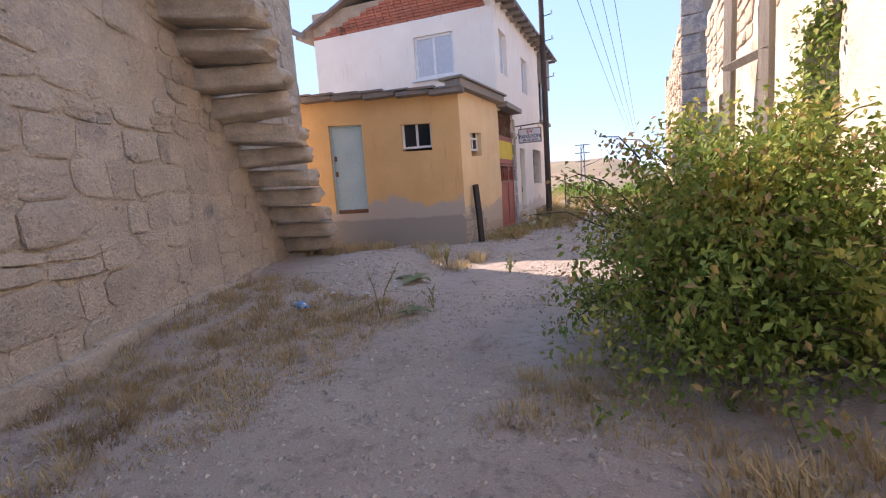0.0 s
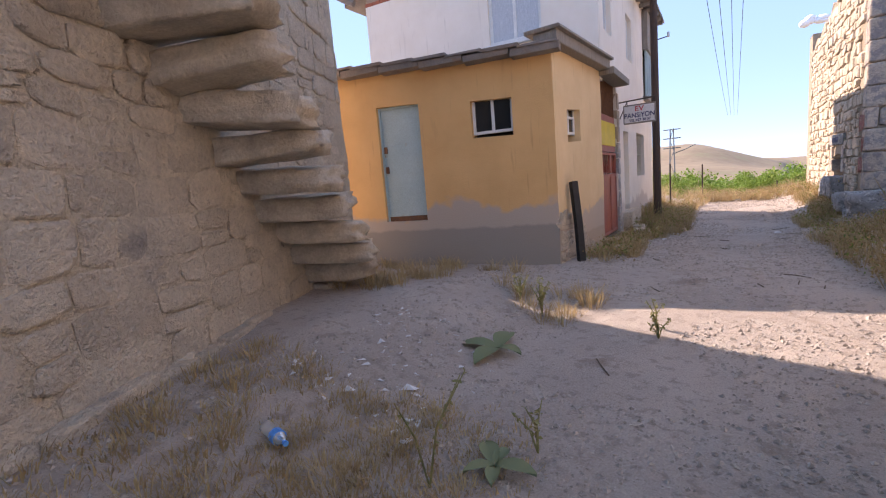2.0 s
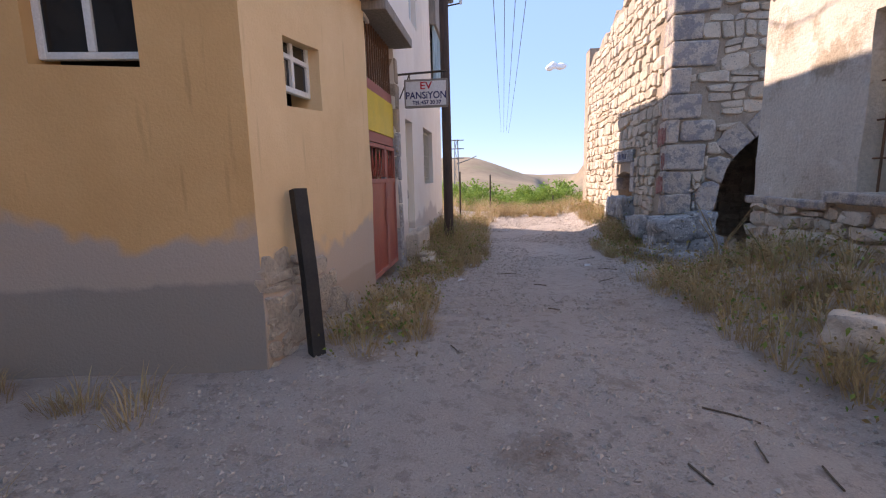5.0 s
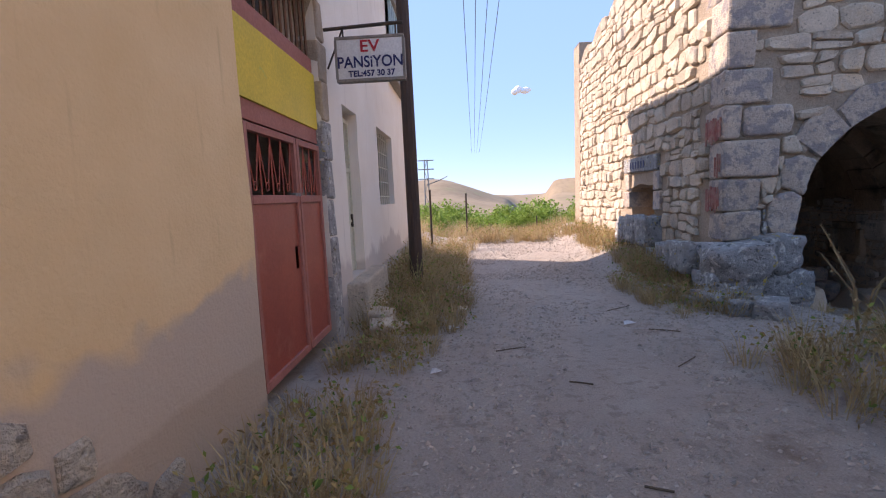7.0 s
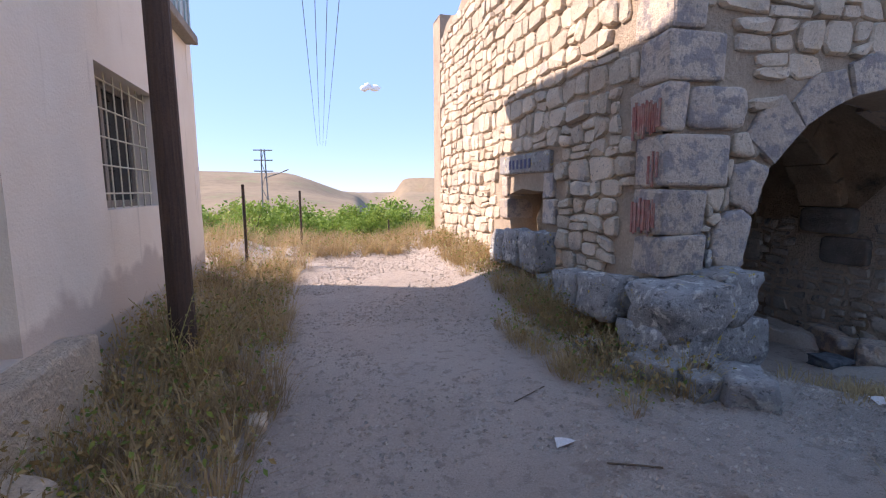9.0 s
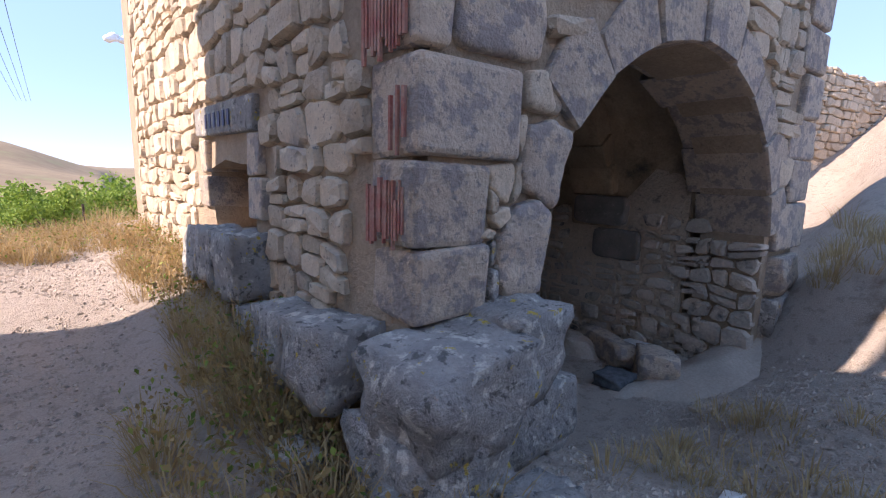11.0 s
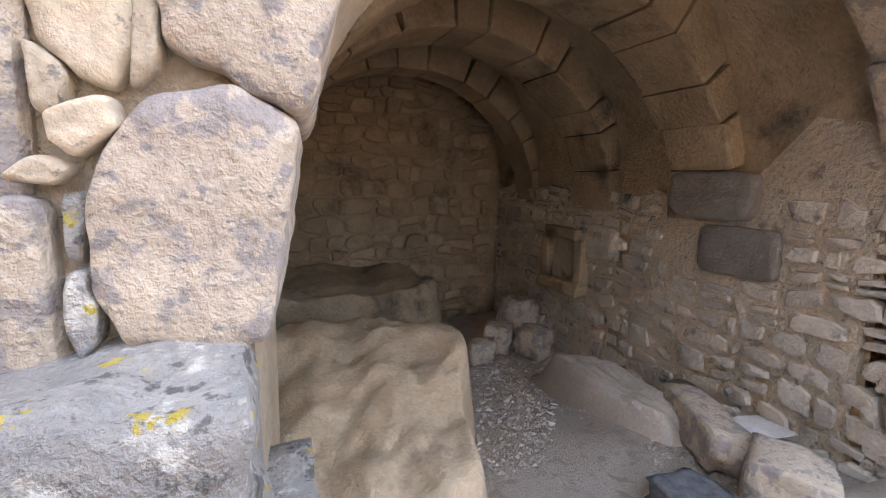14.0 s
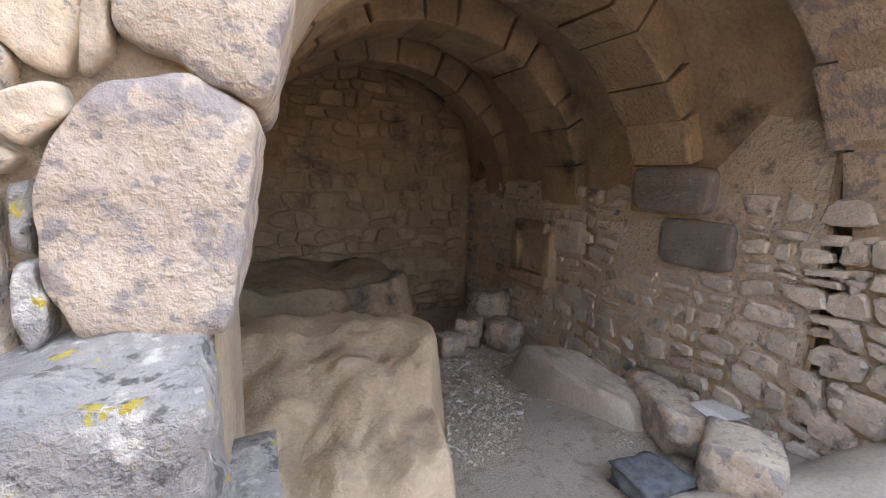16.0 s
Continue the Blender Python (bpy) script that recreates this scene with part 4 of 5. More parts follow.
for z0, z1, mt in ((2.49, 2.62, M_PINK), (2.62, 3.12, M_YELLOW), (3.12, 3.26, M_PINK)):
    bm = bmesh.new()
    fbox(bm, HW, 0.02, 1.56, z0, z1, -0.08, -0.035 if mt is M_YELLOW else -0.05, 0.004)
    part("panel" if mt is M_YELLOW else "band", bm, mt, gate, "plain yellow painted panel" if mt is M_YELLOW else "")
for k in range(13):
    bar("upper_grille_bar", [HW.at(0.06 + 0.115 * k, 3.26, -0.05), HW.at(0.06 + 0.115 * k, 3.95, -0.05)], 0.012, M_RUST, gate, seg=4)
bm = bmesh.new()
fbox(bm, HW, -0.05, 1.65, 3.95, 4.08, -0.2, 0.28, 0.01, 0.01)
part("canopy_board", bm, M_OLDWOOD, gate, "weathered canopy board over the gate")
# dark sheet added behind the gate, coloured as the shade inside
bm = bmesh.new()
fbox(bm, HW, 0.0, 1.5, 0.3, 3.95, -1.5, -1.3)
part("dark_backing", bm, M_DARK, house)
# narrow cream door with grille light, and its step
sd = empty("cream_door", "narrow cream metal door with barred light, closed", "door")
bm = bmesh.new()
fbox(bm, HW, d2[0] + 0.02, d2[1] - 0.02, 1.07, 2.32, -0.16, -0.13, 0.004)
part("leaf", bm, M_CREAM, sd)
bm = bmesh.new()
for p in ((d2[0], d2[0] + 0.04, 1.05, 2.95), (d2[1] - 0.04, d2[1], 1.05, 2.95), (d2[0] + .04, d2[1] - .04, 2.3, 2.35), (d2[0] + .04, d2[1] - .04, 2.9, 2.95), (d2[0] + .04, d2[1] - .04, 1.68, 1.71)):
    fbox(bm, HW, *p, -0.17, -0.115, 0.004)
part("frame", bm, M_CREAM, sd)
for k in range(6):
    bar("bar", [HW.at(d2[0] + 0.08 + 0.1 * k, 2.34, -0.14), HW.at(d2[0] + 0.08 + 0.1 * k, 2.92, -0.14)], 0.008, M_CREAM, sd, seg=4)
bm = bmesh.new()
fbox(bm, HW, d2[0], d2[1], 2.3, 3.0, -0.22, -0.2)
part("pane", bm, M_CURTAIN, sd)
bm = bmesh.new()
fbox(bm, HW, d2[1] - 0.1, d2[1] - 0.07, 1.62, 1.78, -0.13, -0.10, 0.006)
part("handle", bm, M_IRON, sd)
bm = bmesh.new()
fbox(bm, HW, 2.1, 3.5, 0.4, 1.04, -0.05, 0.22, 0.03, 0.03)
tagged(part("door_step", bm, M_LSTONE), "worn pale plastered step under the cream door", "step")
casement(HW, *w2, house, M_OLDWOOD, M_GLASSDARK, -0.25, 1, 0.07)
for k in range(8):
    bar("window_bar", [HW.at(4.45 + 0.2 * k, 1.86, -0.1), HW.at(4.45 + 0.2 * k, 3.08, -0.1)], 0.008, M_CREAM, house, seg=4)
for k in range(5):
    bar("window_bar", [HW.at(4.4, 2.0 + 0.25 * k, -0.1), HW.at(5.9, 2.0 + 0.25 * k, -0.1)], 0.008, M_CREAM, house, seg=4)

# ---- hanging stair ----
for k in range(12):
    y, z = 6.2 - 0.285 * k, 1.22 + 0.285 * k
    u = lw_u(y)
    c = LW.at(u, z - 0.11, 0.36)
    rock("stair_slab", c, (1.0 + random.uniform(-0.1, 0.1) + 0.03 * k, 0.46 + random.uniform(-0.04, 0.06), 0.24), M_STEP, rubble_house, "thick rough stone slab" if k == 0 else "", seed=k + 20, sub=4, turn=math.atan2(LW.n.y, LW.n.x) + random.uniform(-0.06, 0.06))
for k, (y, z, d, s) in enumerate([(6.55, 0.85, 0.35, 0.5), (6.45, 0.62, 0.75, 0.45), (6.75, 0.95, 0.15, 0.5), (6.3, 0.8, 0.1, 0.5), (6.9, 0.75, 0.55, 0.4), (7.05, 0.68, 0.25, 0.45)]):
    rock("stair_foot_stone", LW.at(lw_u(y), z, d), (s, s * 0.8, 0.3), M_STEP, rubble_house, seed=k + 50)

# ---- rubble facing ----
def u_near(c):
    return lambda u, z: abs(u - c) + abs(z - 1.8) * 0.7


masonry(LW, -1.5, LW.length, 0.85, 6.2, rubble_house, M_LSTONE, M_LSTONE_J, (0.2, 0.36), (0.22, 0.55), lambda u, z, *r: noise.noise((u * 1.1, z * 1.1, 4)) > -0.33, u_near(3.2), 290, 0.013, 0.022)
masonry(TW, 0.36, 7.1, 0.6, TOP - 0.5, tower, M_STONE, M_STONE_J, (0.15, 0.30), (0.16, 0.42), lambda u, z, ua, ub, za, zb: not (ub > 1.85 and ua < 3.55 and zb > 1.5 and za < 2.5) and ua > max([w for z0, z1, _, w in QZ if zb > z0 + 0.04 and za < z1 - 0.04] or [0]) - 0.06 and z < TOP - 0.45 - 0.15 * u, u_near(1.5), 270, 0.012, 0.05)


def front_ok(u, z, ua, ub, za, zb):
    q = max([w for z0, z1, w, _ in QZ if zb > z0 + 0.02 and za < z1 - 0.02] or [0.9])
    if ua < q - 0.02 or ub > TF.length - 0.35:
        return False
    t = ((u - 2.45) / 2.06)
    if ua < 1.02 and za < 2.55 or ua < 0.74 and za < 2.9:
        return False
    return z > 1.2 and t * t + ((z - 1.2) / 2.12) ** 2 > 1.0 and z < TOP - 0.7 - 1.4 * sstep(3.2, 4.9, u)


masonry(TF, 0.3, TF.length - 0.3, 1.2, TOP - 0.6, tower, M_STONE, M_STONE_J, (0.13, 0.34), (0.14, 0.48), front_ok, lambda u, z: abs(u - 1.4) + abs(z - 2), 200, 0.012, 0.05)
VR_ = Frame((VX1 + 0.0, 15.2), (VX1 + 0.0, VY1), -1)
VR_.n = Vector((-1, 0, 0))
masonry(VR_, 0, 4.8, -0.5, 1.5, tower, M_CAVE_GREY, M_CAVE_GREY, (0.09, 0.22), (0.10, 0.32), lambda u, z, *r: not (0.7 < u < 1.75 and 0.9 < z) and not (2.7 < u < 3.55 and 0.4 < z < 1.1), lambda u, z: u, 260, 0.03, 0.034)
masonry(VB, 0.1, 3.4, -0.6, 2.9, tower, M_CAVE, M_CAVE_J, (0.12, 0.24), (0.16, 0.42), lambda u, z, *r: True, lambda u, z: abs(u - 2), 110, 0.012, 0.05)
VJ = Frame(TF.at(4.14, 0, 0)[:2], TF.at(4.14, 0, -0.7)[:2], 1)
VJ.n = -TF.u
masonry(VJ, 0, 0.7, -0.5, 1.2, tower, M_CAVE_GREY, M_CAVE_GREY, (0.12, 0.3), (0.14, 0.36), lambda u, z, *r: True, lambda u, z: u, 40, 0.012, 0.05)
# dark niche and grey patch stones on the vault's side
for u0, u1, z0, z1, mt in ((0.95, 1.66, 1.38, 1.74, M_DARKSTONE), (0.76, 1.40, 0.95, 1.33, M_DARKSTONE), (2.3, 2.95, 0.82, 1.2, M_CAVE_GREY)):
    worn_block("block", VR_, [(u0, z0), (u0, z1), ((u0 + u1) / 2, z1 + 0.01), (u1, z1), (u1, z0)], -0.1, 0.13 if z0 > 1.3 else 0.05, mt, tower, seed=z0)
bm = bmesh.new()
fbox(bm, VR_, 2.72, 2.86, 0.5, 1.02, -0.02, 0.12, 0.03, 0.02)
fbox(bm, VR_, 3.34, 3.5, 0.5, 1.0, -0.02, 0.12, 0.03, 0.02)
fbox(bm, VR_, 2.70, 3.5, 0.38, 0.52, -0.02, 0.16, 0.03, 0.02)
fbox(bm, VR_, 2.8, 3.4, 0.98, 1.12, -0.02, 0.12, 0.03, 0.02)
part("wall_niche", bm, M_CAVE, tower)

# graffiti strokes on the quoins
for z0, w, n in ((2.58, 0.36, 13), (2.12, 0.16, 3), (1.70, 0.32, 12)):
    for k in range(n):
        u = 0.03 + w * k / n
        zb = z0 - 0.12 * random.random()
        bm = bmesh.new()
        fbox(bm, TW, u, u + random.uniform(0.008, 0.024), zb, z0 + random.uniform(0.12, 0.24), 0.05, 0.0675)
        part("paint_stroke", bm, M_GRAFFITI, tower)
bm = bmesh.new()
for k in range(6):
    fbox(bm, TW, 2.45 + 0.13 * k, 2.51 + 0.13 * k, 2.32, 2.45, 0.072, 0.076)
part("graffiti", bm, M_SIGN_BLUE, tower, "dark blue sprayed marks")

# ---- inside the vault: earth banks, fallen stones, litter ----
def mound(name, cx, cy, rx, ry, z0, h, mat, label, power=4.0, seed=0, edge=0.6):
    V, Fc, n = [], [], 60
    for j in range(n + 1):
        for i in range(n + 1):
            a, b = -1 + 2 * i / n, -1 + 2 * j / n
            r = (abs(a) ** power + abs(b) ** power) ** (1 / power)
            k = 1 + 0.12 * noise.noise((a * 1.5, b * 1.5, seed))
            z = z0 + h * (1 - sstep(edge, 1.0, r)) * (1 + 0.12 * noise.noise((a * 2.5, b * 2.5, seed + 3))) + 0.03 * noise.noise((a * 9, b * 9, seed))
            V.append((cx + a * rx * k, cy + b * ry * k, z))
    Fc = [[j * (n + 1) + i, j * (n + 1) + i + 1, (j + 1) * (n + 1) + i + 1, (j + 1) * (n + 1) + i] for j in range(n) for i in range(n)]
    return put(name, V, Fc, mat, None, label, True, category="earth")


bank = mound("earth_bank", 2.92, 16.45, 0.92, 1.15, -0.4, 0.95, M_EARTH, "packed tan earth bank inside the vault entrance", 5, 2, 0.84)
for v in bank.data.vertices:  # it falls and narrows towards the entrance
    near = 1 - sstep(15.5, 17.3, v.co.y)
    v.co.z = -0.4 + (v.co.z + 0.4) * (1 - 0.18 * near) + 0.05 * noise.noise(v.co * 3.0)
    v.co.x = 2.1 + (v.co.x - 2.1) * (1 - 0.3 * near)
mound("earth_platform", 3.15, 19.25, 1.25, 1.05, -0.5, 1.0, M_CAVE, "dusky earth platform at the vault's back", 6.0, 6, 0.82)
mound("dust_ridge", 4.98, 16.75, 0.34, 0.95, -0.35, 0.40, M_DUST, "grey dust ridge on the vault floor", 2.5, 8)
# trodden ridge that falls from the far jamb across the arch
V, Fc = [], []
for i in range(31):
    t = i / 30
    c = Vector((6.3, 14.62, 0)).lerp(Vector((4.1, 15.1, 0)), t)
    h = 0.66 * (1 - t) ** 1.1 - 0.06
    for k in range(17):
        a = -1 + k / 8
        q = c + Vector((0.2, 0.98, 0)) * a * 0.62
        V.append((q.x, q.y, ground_z(q.x, q.y) * sstep(0.3, 1.0, abs(a)) + (-0.12 + h) * (1 - sstep(0.0, 1.0, abs(a))) - 0.12 * sstep(0.7, 1.0, abs(a)) + 0.035 * noise.noise((q.x * 4, q.y * 4, 6))))
Fc = [[i * 17 + k, i * 17 + k + 1, i * 17 + k + 18, i * 17 + k + 17] for i in range(30) for k in range(16)]
put("entrance_ridge", V, Fc, M_DUST, None, "trodden earth ridge across the arch", True, category="earth")
FALLEN = [(5.12, 16.0, -0.02, 0.85, 0.30, 0.24, 1.1), (4.96, 15.36, -0.02, 0.5, 0.4, 0.32, 0.5), (4.5, 18.2, -0.22, 0.3, 0.25, 0.22, 0), (4.9, 18.5, -0.2, 0.4, 0.3, 0.3, 1), (5.2, 18.2, -0.2, 0.35, 0.3, 0.3, 2), (5.35, 18.8, -0.1, 0.4, 0.4, 0.5, 0.3), (4.3, 14.6, -0.05, 0.3, 0.22, 0.14, 1.2)]
for k, (x, y, z, a, b, c, t) in enumerate(FALLEN):
    rock("fallen_stone", (x, y, z + 0.02), (a, b, c), M_QUOIN, None, "fallen pale stone lying on the dusty vault floor", seed=k + 70, turn=t, category="stone", group="fallen stones")
for k, (x, y, z, s) in enumerate([(1.35, 14.45, 0.55, 0.32), (1.6, 14.3, 0.5, 0.42), (1.2, 14.75, 0.62, 0.4), (1.75, 14.55, 0.5, 0.3), (1.0, 14.9, 0.6, 0.22), (1.05, 15.5, 0.7, 0.25), (-2.6, 10.7, 0.66, 0.24), (0.9, 9.6, 0.78, 0.45), (-2.75, 13.8, 0.6, 0.3), (-2.85, 14.05, 0.7, 0.35), (-2.6, 13.95, 0.55, 0.22), (-1.9, 14.9, 0.5, 0.16), (-4.6, 3.9, 0.9, 0.18)]):
    rock("loose_stone", (x, y, ground_z(x, y) + s * 0.18), (s, s * 0.8, s * 0.6), M_STONE if k > 5 else M_BASALT, None, "rough loose stone half sunk in the dust", seed=k + 90, turn=k, category="stone", group="loose stones")


def leaf_mass(pts, size, mat, name, parent=None, label="", kind="", category=""):
    """Many small leaves, each a bent diamond, at (point, way)."""
    V, Fc = [], []
    for p, w in pts:
        w = Vector(w).normalized()
        s = w.cross(Vector((random.uniform(-1, 1), random.uniform(-1, 1), random.uniform(-1, 1)))).normalized()
        l = size * random.uniform(0.6, 1.35)
        o = len(V)
        p = Vector(p)
        V += [p, p + w * l * 0.5 + s * l * 0.27, p + w * l - Vector((0, 0, l * 0.2)), p + w * l * 0.5 - s * l * 0.27]
        Fc += [[o, o + 1, o + 2], [o, o + 2, o + 3]]
    return put(name, V, Fc, mat, parent, label, kind=kind, category=category)


def rnd_dir():
    return Vector((random.gauss(0, 1), random.gauss(0, 1), random.gauss(0, 1))).normalized()


# ---- big bush by the ruin ----
bush = empty("bush", "large sprawling green bush with drying tips against the ruin", "bush")
B0 = Vector((0.82, 3.45, 0.6))
bm = bmesh.new()
lp, dp = [], []
for k in range(430):
    a = random.uniform(0, math.tau)
    e = random.uniform(0.0, 1.0) ** 1.25
    reach = random.uniform(0.65, 1.0)
    d = Vector((math.cos(a) * 1.7, math.sin(a) * 1.85, 0)) * math.cos(e * 1.45)
    top = 1.85 * math.sin(e * 1.45)
    tip = B0 + d * reach + Vector((0.25, 0.1, top * reach))
    mid = B0 + d * reach * 0.55 + Vector((0.1, 0, top * reach * 0.75 + 0.45))
    tip.x = min(tip.x, 1.78)
    mid.x = min(mid.x, 1.75)
    tip.z = max(tip.z, ground_z(tip.x, tip.y) + 0.05)
    pts = [B0 + Vector((random.uniform(-0.3, 0.3), random.uniform(-0.3, 0.3), 0))]
    for i in range(1, 8):
        t = i / 7
        pts.append(pts[0] * (1 - t) ** 2 + mid * 2 * t * (1 - t) + tip * t * t)
    if k < 90:
        tube(bm, pts, 0.012, 4, 0.004)
    for i in range(95):
        t = random.uniform(0.3, 1.0)
        p = pts[0] * (1 - t) ** 2 + mid * 2 * t * (1 - t) + tip * t * t + rnd_dir() * random.uniform(0.02, 0.17)
        dry = (t > 0.9 and random.random() < 0.25) or random.random() < 0.03
        (dp if dry else lp).append((p, rnd_dir() + Vector((0, 0, -0.3))))
part("branches", bm, M_BARK, bush)
leaf_mass(lp, 0.05, M_LEAF, "leaves", bush, kind="stuff")
leaf_mass(dp, 0.052, M_LEAF_DRY, "dry_leaves", bush, "yellowed dry leaves", kind="stuff")
for k in range(12):
    a = random.uniform(2.0, 4.4)
    s = B0 + Vector((math.cos(a) * 0.9, math.sin(a) * 0.9 + 0.6, random.uniform(0.8, 1.5)))
    e = s + Vector((math.cos(a) * random.uniform(0.3, 0.8), random.uniform(-0.3, 0.6), random.uniform(0.0, 0.4)))
    bar("twig", [s, (s + e) / 2 + Vector((0, 0, 0.08)), e], 0.007, M_BARK, bush, seg=4, r2=0.003)
    leaf_mass([(s.lerp(e, random.random()) + rnd_dir() * 0.06, rnd_dir()) for _ in range(50)], 0.05, M_LEAF_DRY if k % 2 else M_LEAF, "spray", bush, kind="stuff")

# ---- creeper in the ruin's window ----
leaf_mass([(RW.at(random.uniform(7.0, 8.1), random.uniform(1.7, 3.5), random.uniform(-0.2, 0.12)), rnd_dir()) for _ in range(1500)], 0.07, M_LEAF, "creeper", None, "yellow-green creeper hanging in the ruin's window", category="creeper", kind="stuff")


# ---- dry grass and weeds along the edges ----
def tuft(V, Fc, x, y, h, n, spread):
    z = ground_z(x, y)
    for _ in range(n):
        a = random.uniform(0, math.tau)
        r = spread * math.sqrt(random.random())
        b = Vector((x + r * math.cos(a), y + r * math.sin(a), z - 0.01))
        l = h * random.uniform(0.4, 1.2)
        lean = Vector((math.cos(a) * random.uniform(0.1, 0.8), math.sin(a) * random.uniform(0.1, 0.8), 1)).normalized()
        s = Vector((-math.sin(a), math.cos(a), 0)) * random.uniform(0.0025, 0.005)
        m = b + lean * l * 0.6
        t = b + lean * l + Vector((math.cos(a), math.sin(a), -0.5)) * l * random.uniform(0.05, 0.35)
        o = len(V)
        V += [b - s, b + s, m + s * 0.8, m - s * 0.8, t]
        Fc += [[o, o + 1, o + 2, o + 3], [o + 3, o + 2, o + 4]]


ZONES = [  # x0, x1, y0, y1, tufts, height
    (-3.1, -1.8, 13.8, 20.5, 190, 0.36), (-2.9, -2.3, 15.3, 17.2, 40, 0.5), (0.9, 1.6, 15.3, 22.0, 130, 0.34), (0.5, 1.5, 14.3, 16.6, 75, 0.3),
    (0.3, 1.8, 8.2, 12.8, 150, 0.34), (-3.0, -2.3, 9.6, 12.0, 45, 0.26), (-4.4, -2.6, 0.8, 4.5, 230, 0.1), (-3.4, -1.9, 0.6, 4.6, 240, 0.07), (-0.6, 0.9, 1.9, 3.0, 70, 0.08), (0.5, 1.8, 1.0, 2.0, 60, 0.12), (-3.0, -2.2, 12.6, 15.4, 60, 0.2),
    (-5.6, -4.4, 6.2, 7.6, 40, 0.25), (-7.6, -3.5, 8.2, 8.9, 40, 0.2), (-3.6, -2.2, 6.3, 7.6, 18, 0.25),
    (2.2, 4.2, 13.3, 14.6, 40, 0.14), (6.0, 8.0, 13.2, 14.4, 30, 0.3), (-1.6, 1.0, 21.5, 24, 110, 0.4), (-6, -1.5, 20, 26, 130, 0.6), (1.0, 6, 22.4, 27, 90, 0.6)]
V, Fc = [], []
for x0, x1, y0, y1, n, h in ZONES:
    for _ in range(n):
        x, y = random.uniform(x0, x1), random.uniform(y0, y1)
        tuft(V, Fc, x, y, h * random.uniform(0.6, 1.3), 42, 0.13)
put("dry_grass", V, Fc, M_GRASS, None, "dry straw and brown grass along the lane's edges", category="grass", kind="stuff")
lp = []
for x0, x1, y0, y1, n, h in ZONES[:6] + ZONES[10:11] + ZONES[16:]:
    for _ in range(n * 8):
        x, y = random.uniform(x0, x1), random.uniform(y0, y1)
        c = ground_z(x, y)
        for _ in range(3):
            lp.append((Vector((x, y, c)) + rnd_dir() * 0.07 + Vector((0, 0, random.uniform(0, h * 0.9))), rnd_dir()))
leaf_mass([p for i, p in enumerate(lp) if i % 3], 0.042, M_LEAF_DRY, "dry_weeds", None, "brown withered weeds along the walls", "stuff", "weeds")
leaf_mass([p for i, p in enumerate(lp) if not i % 3], 0.042, M_LEAF, "low_weeds", None, "low green weeds along the walls", "stuff", "weeds")

# pebbles strewn over the lane
V, Fc = [], []
for _ in range(90000):
    x, y = random.uniform(-4.2, 1.6), random.uniform(-0.5, 22)
    if random.random() < 0.3:
        x, y = random.uniform(1.5, 5.5), random.uniform(13.2, 19.5)
    if noise.noise((x * 0.8, y * 0.8, 9)) < -0.15 or x < -3.05 and y > 9.3:
        continue
    s = 0.007 + 0.018 * random.random() ** 3
    z = ground_z(x, y) + s * 0.2
    o = len(V)
    r = [Vector((x, y, z)) + Vector((math.cos(k * 2.09 + x * 9) * s, math.sin(k * 2.09 + x * 9) * s * 0.8, 0)) * random.uniform(0.7, 1.3) for k in range(3)]
    V += [*r, Vector((x + s * 0.1, y, z + s * random.uniform(0.5, 0.9))), Vector((x, y, z - s * 0.4))]
    Fc += [[o, o + 1, o + 3], [o + 1, o + 2, o + 3], [o + 2, o, o + 3], [o + 1, o, o + 4], [o + 2, o + 1, o + 4], [o, o + 2, o + 4]]
put("gravel", V, Fc, M_PEBBLE, None, "loose grey and tan gravel on the lane", category="gravel", kind="stuff")
# pale rubble litter by the stair and in the vault
V, Fc = [], []
for x0, x1, y0, y1, n in ((-4.0, -2.6, 4.1, 6.0, 120), (3.7, 5.2, 16.6, 18.8, 330)):
    for _ in range(n):
        x, y = random.uniform(x0, x1), random.uniform(y0, y1)
        s = random.uniform(0.012, 0.05)
        z = ground_z(x, y) + s * 0.2
        o = len(V)
        V += [Vector((x, y, z)) + Vector((random.uniform(-1, 1), random.uniform(-1, 1), random.uniform(-0.2, 0.5))) * s for _ in range(4)]
        Fc += [[o, o + 1, o + 2], [o, o + 2, o + 3], [o, o + 3, o + 1], [o + 1, o + 3, o + 2]]
put("rubble_chips", V, Fc, M_PAPER, None, "pale plaster chips strewn on the ground", category="rubble", kind="stuff")


def stalk(x, y, h, label, n=5, mat=M_WEED, thick=0.007):
    th = empty("dry_weed", label, "weed")
    z = ground_z(x, y)
    bm = bmesh.new()
    lv = []
    for k in range(n):
        a = random.uniform(0, math.tau)
        b = Vector((x, y, z))
        e = b + Vector((math.cos(a) * h * random.uniform(0.1, 0.5), math.sin(a) * h * random.uniform(0.1, 0.5), h * random.uniform(0.6, 1)))
        m = (b + e) / 2 + Vector((-math.cos(a), -math.sin(a), 0.5)) * h * 0.08
        tube(bm, [b, m, e], thick, 4, thick * 0.45)
        for _ in range(14):
            t = random.uniform(0.3, 1)
            lv.append((b.lerp(m, t * 2) if t < 0.5 else m.lerp(e, t * 2 - 1), rnd_dir()))
    part("stems", bm, mat, th)
    leaf_mass(lv, 0.032, mat, "seed_heads", th, kind="stuff")


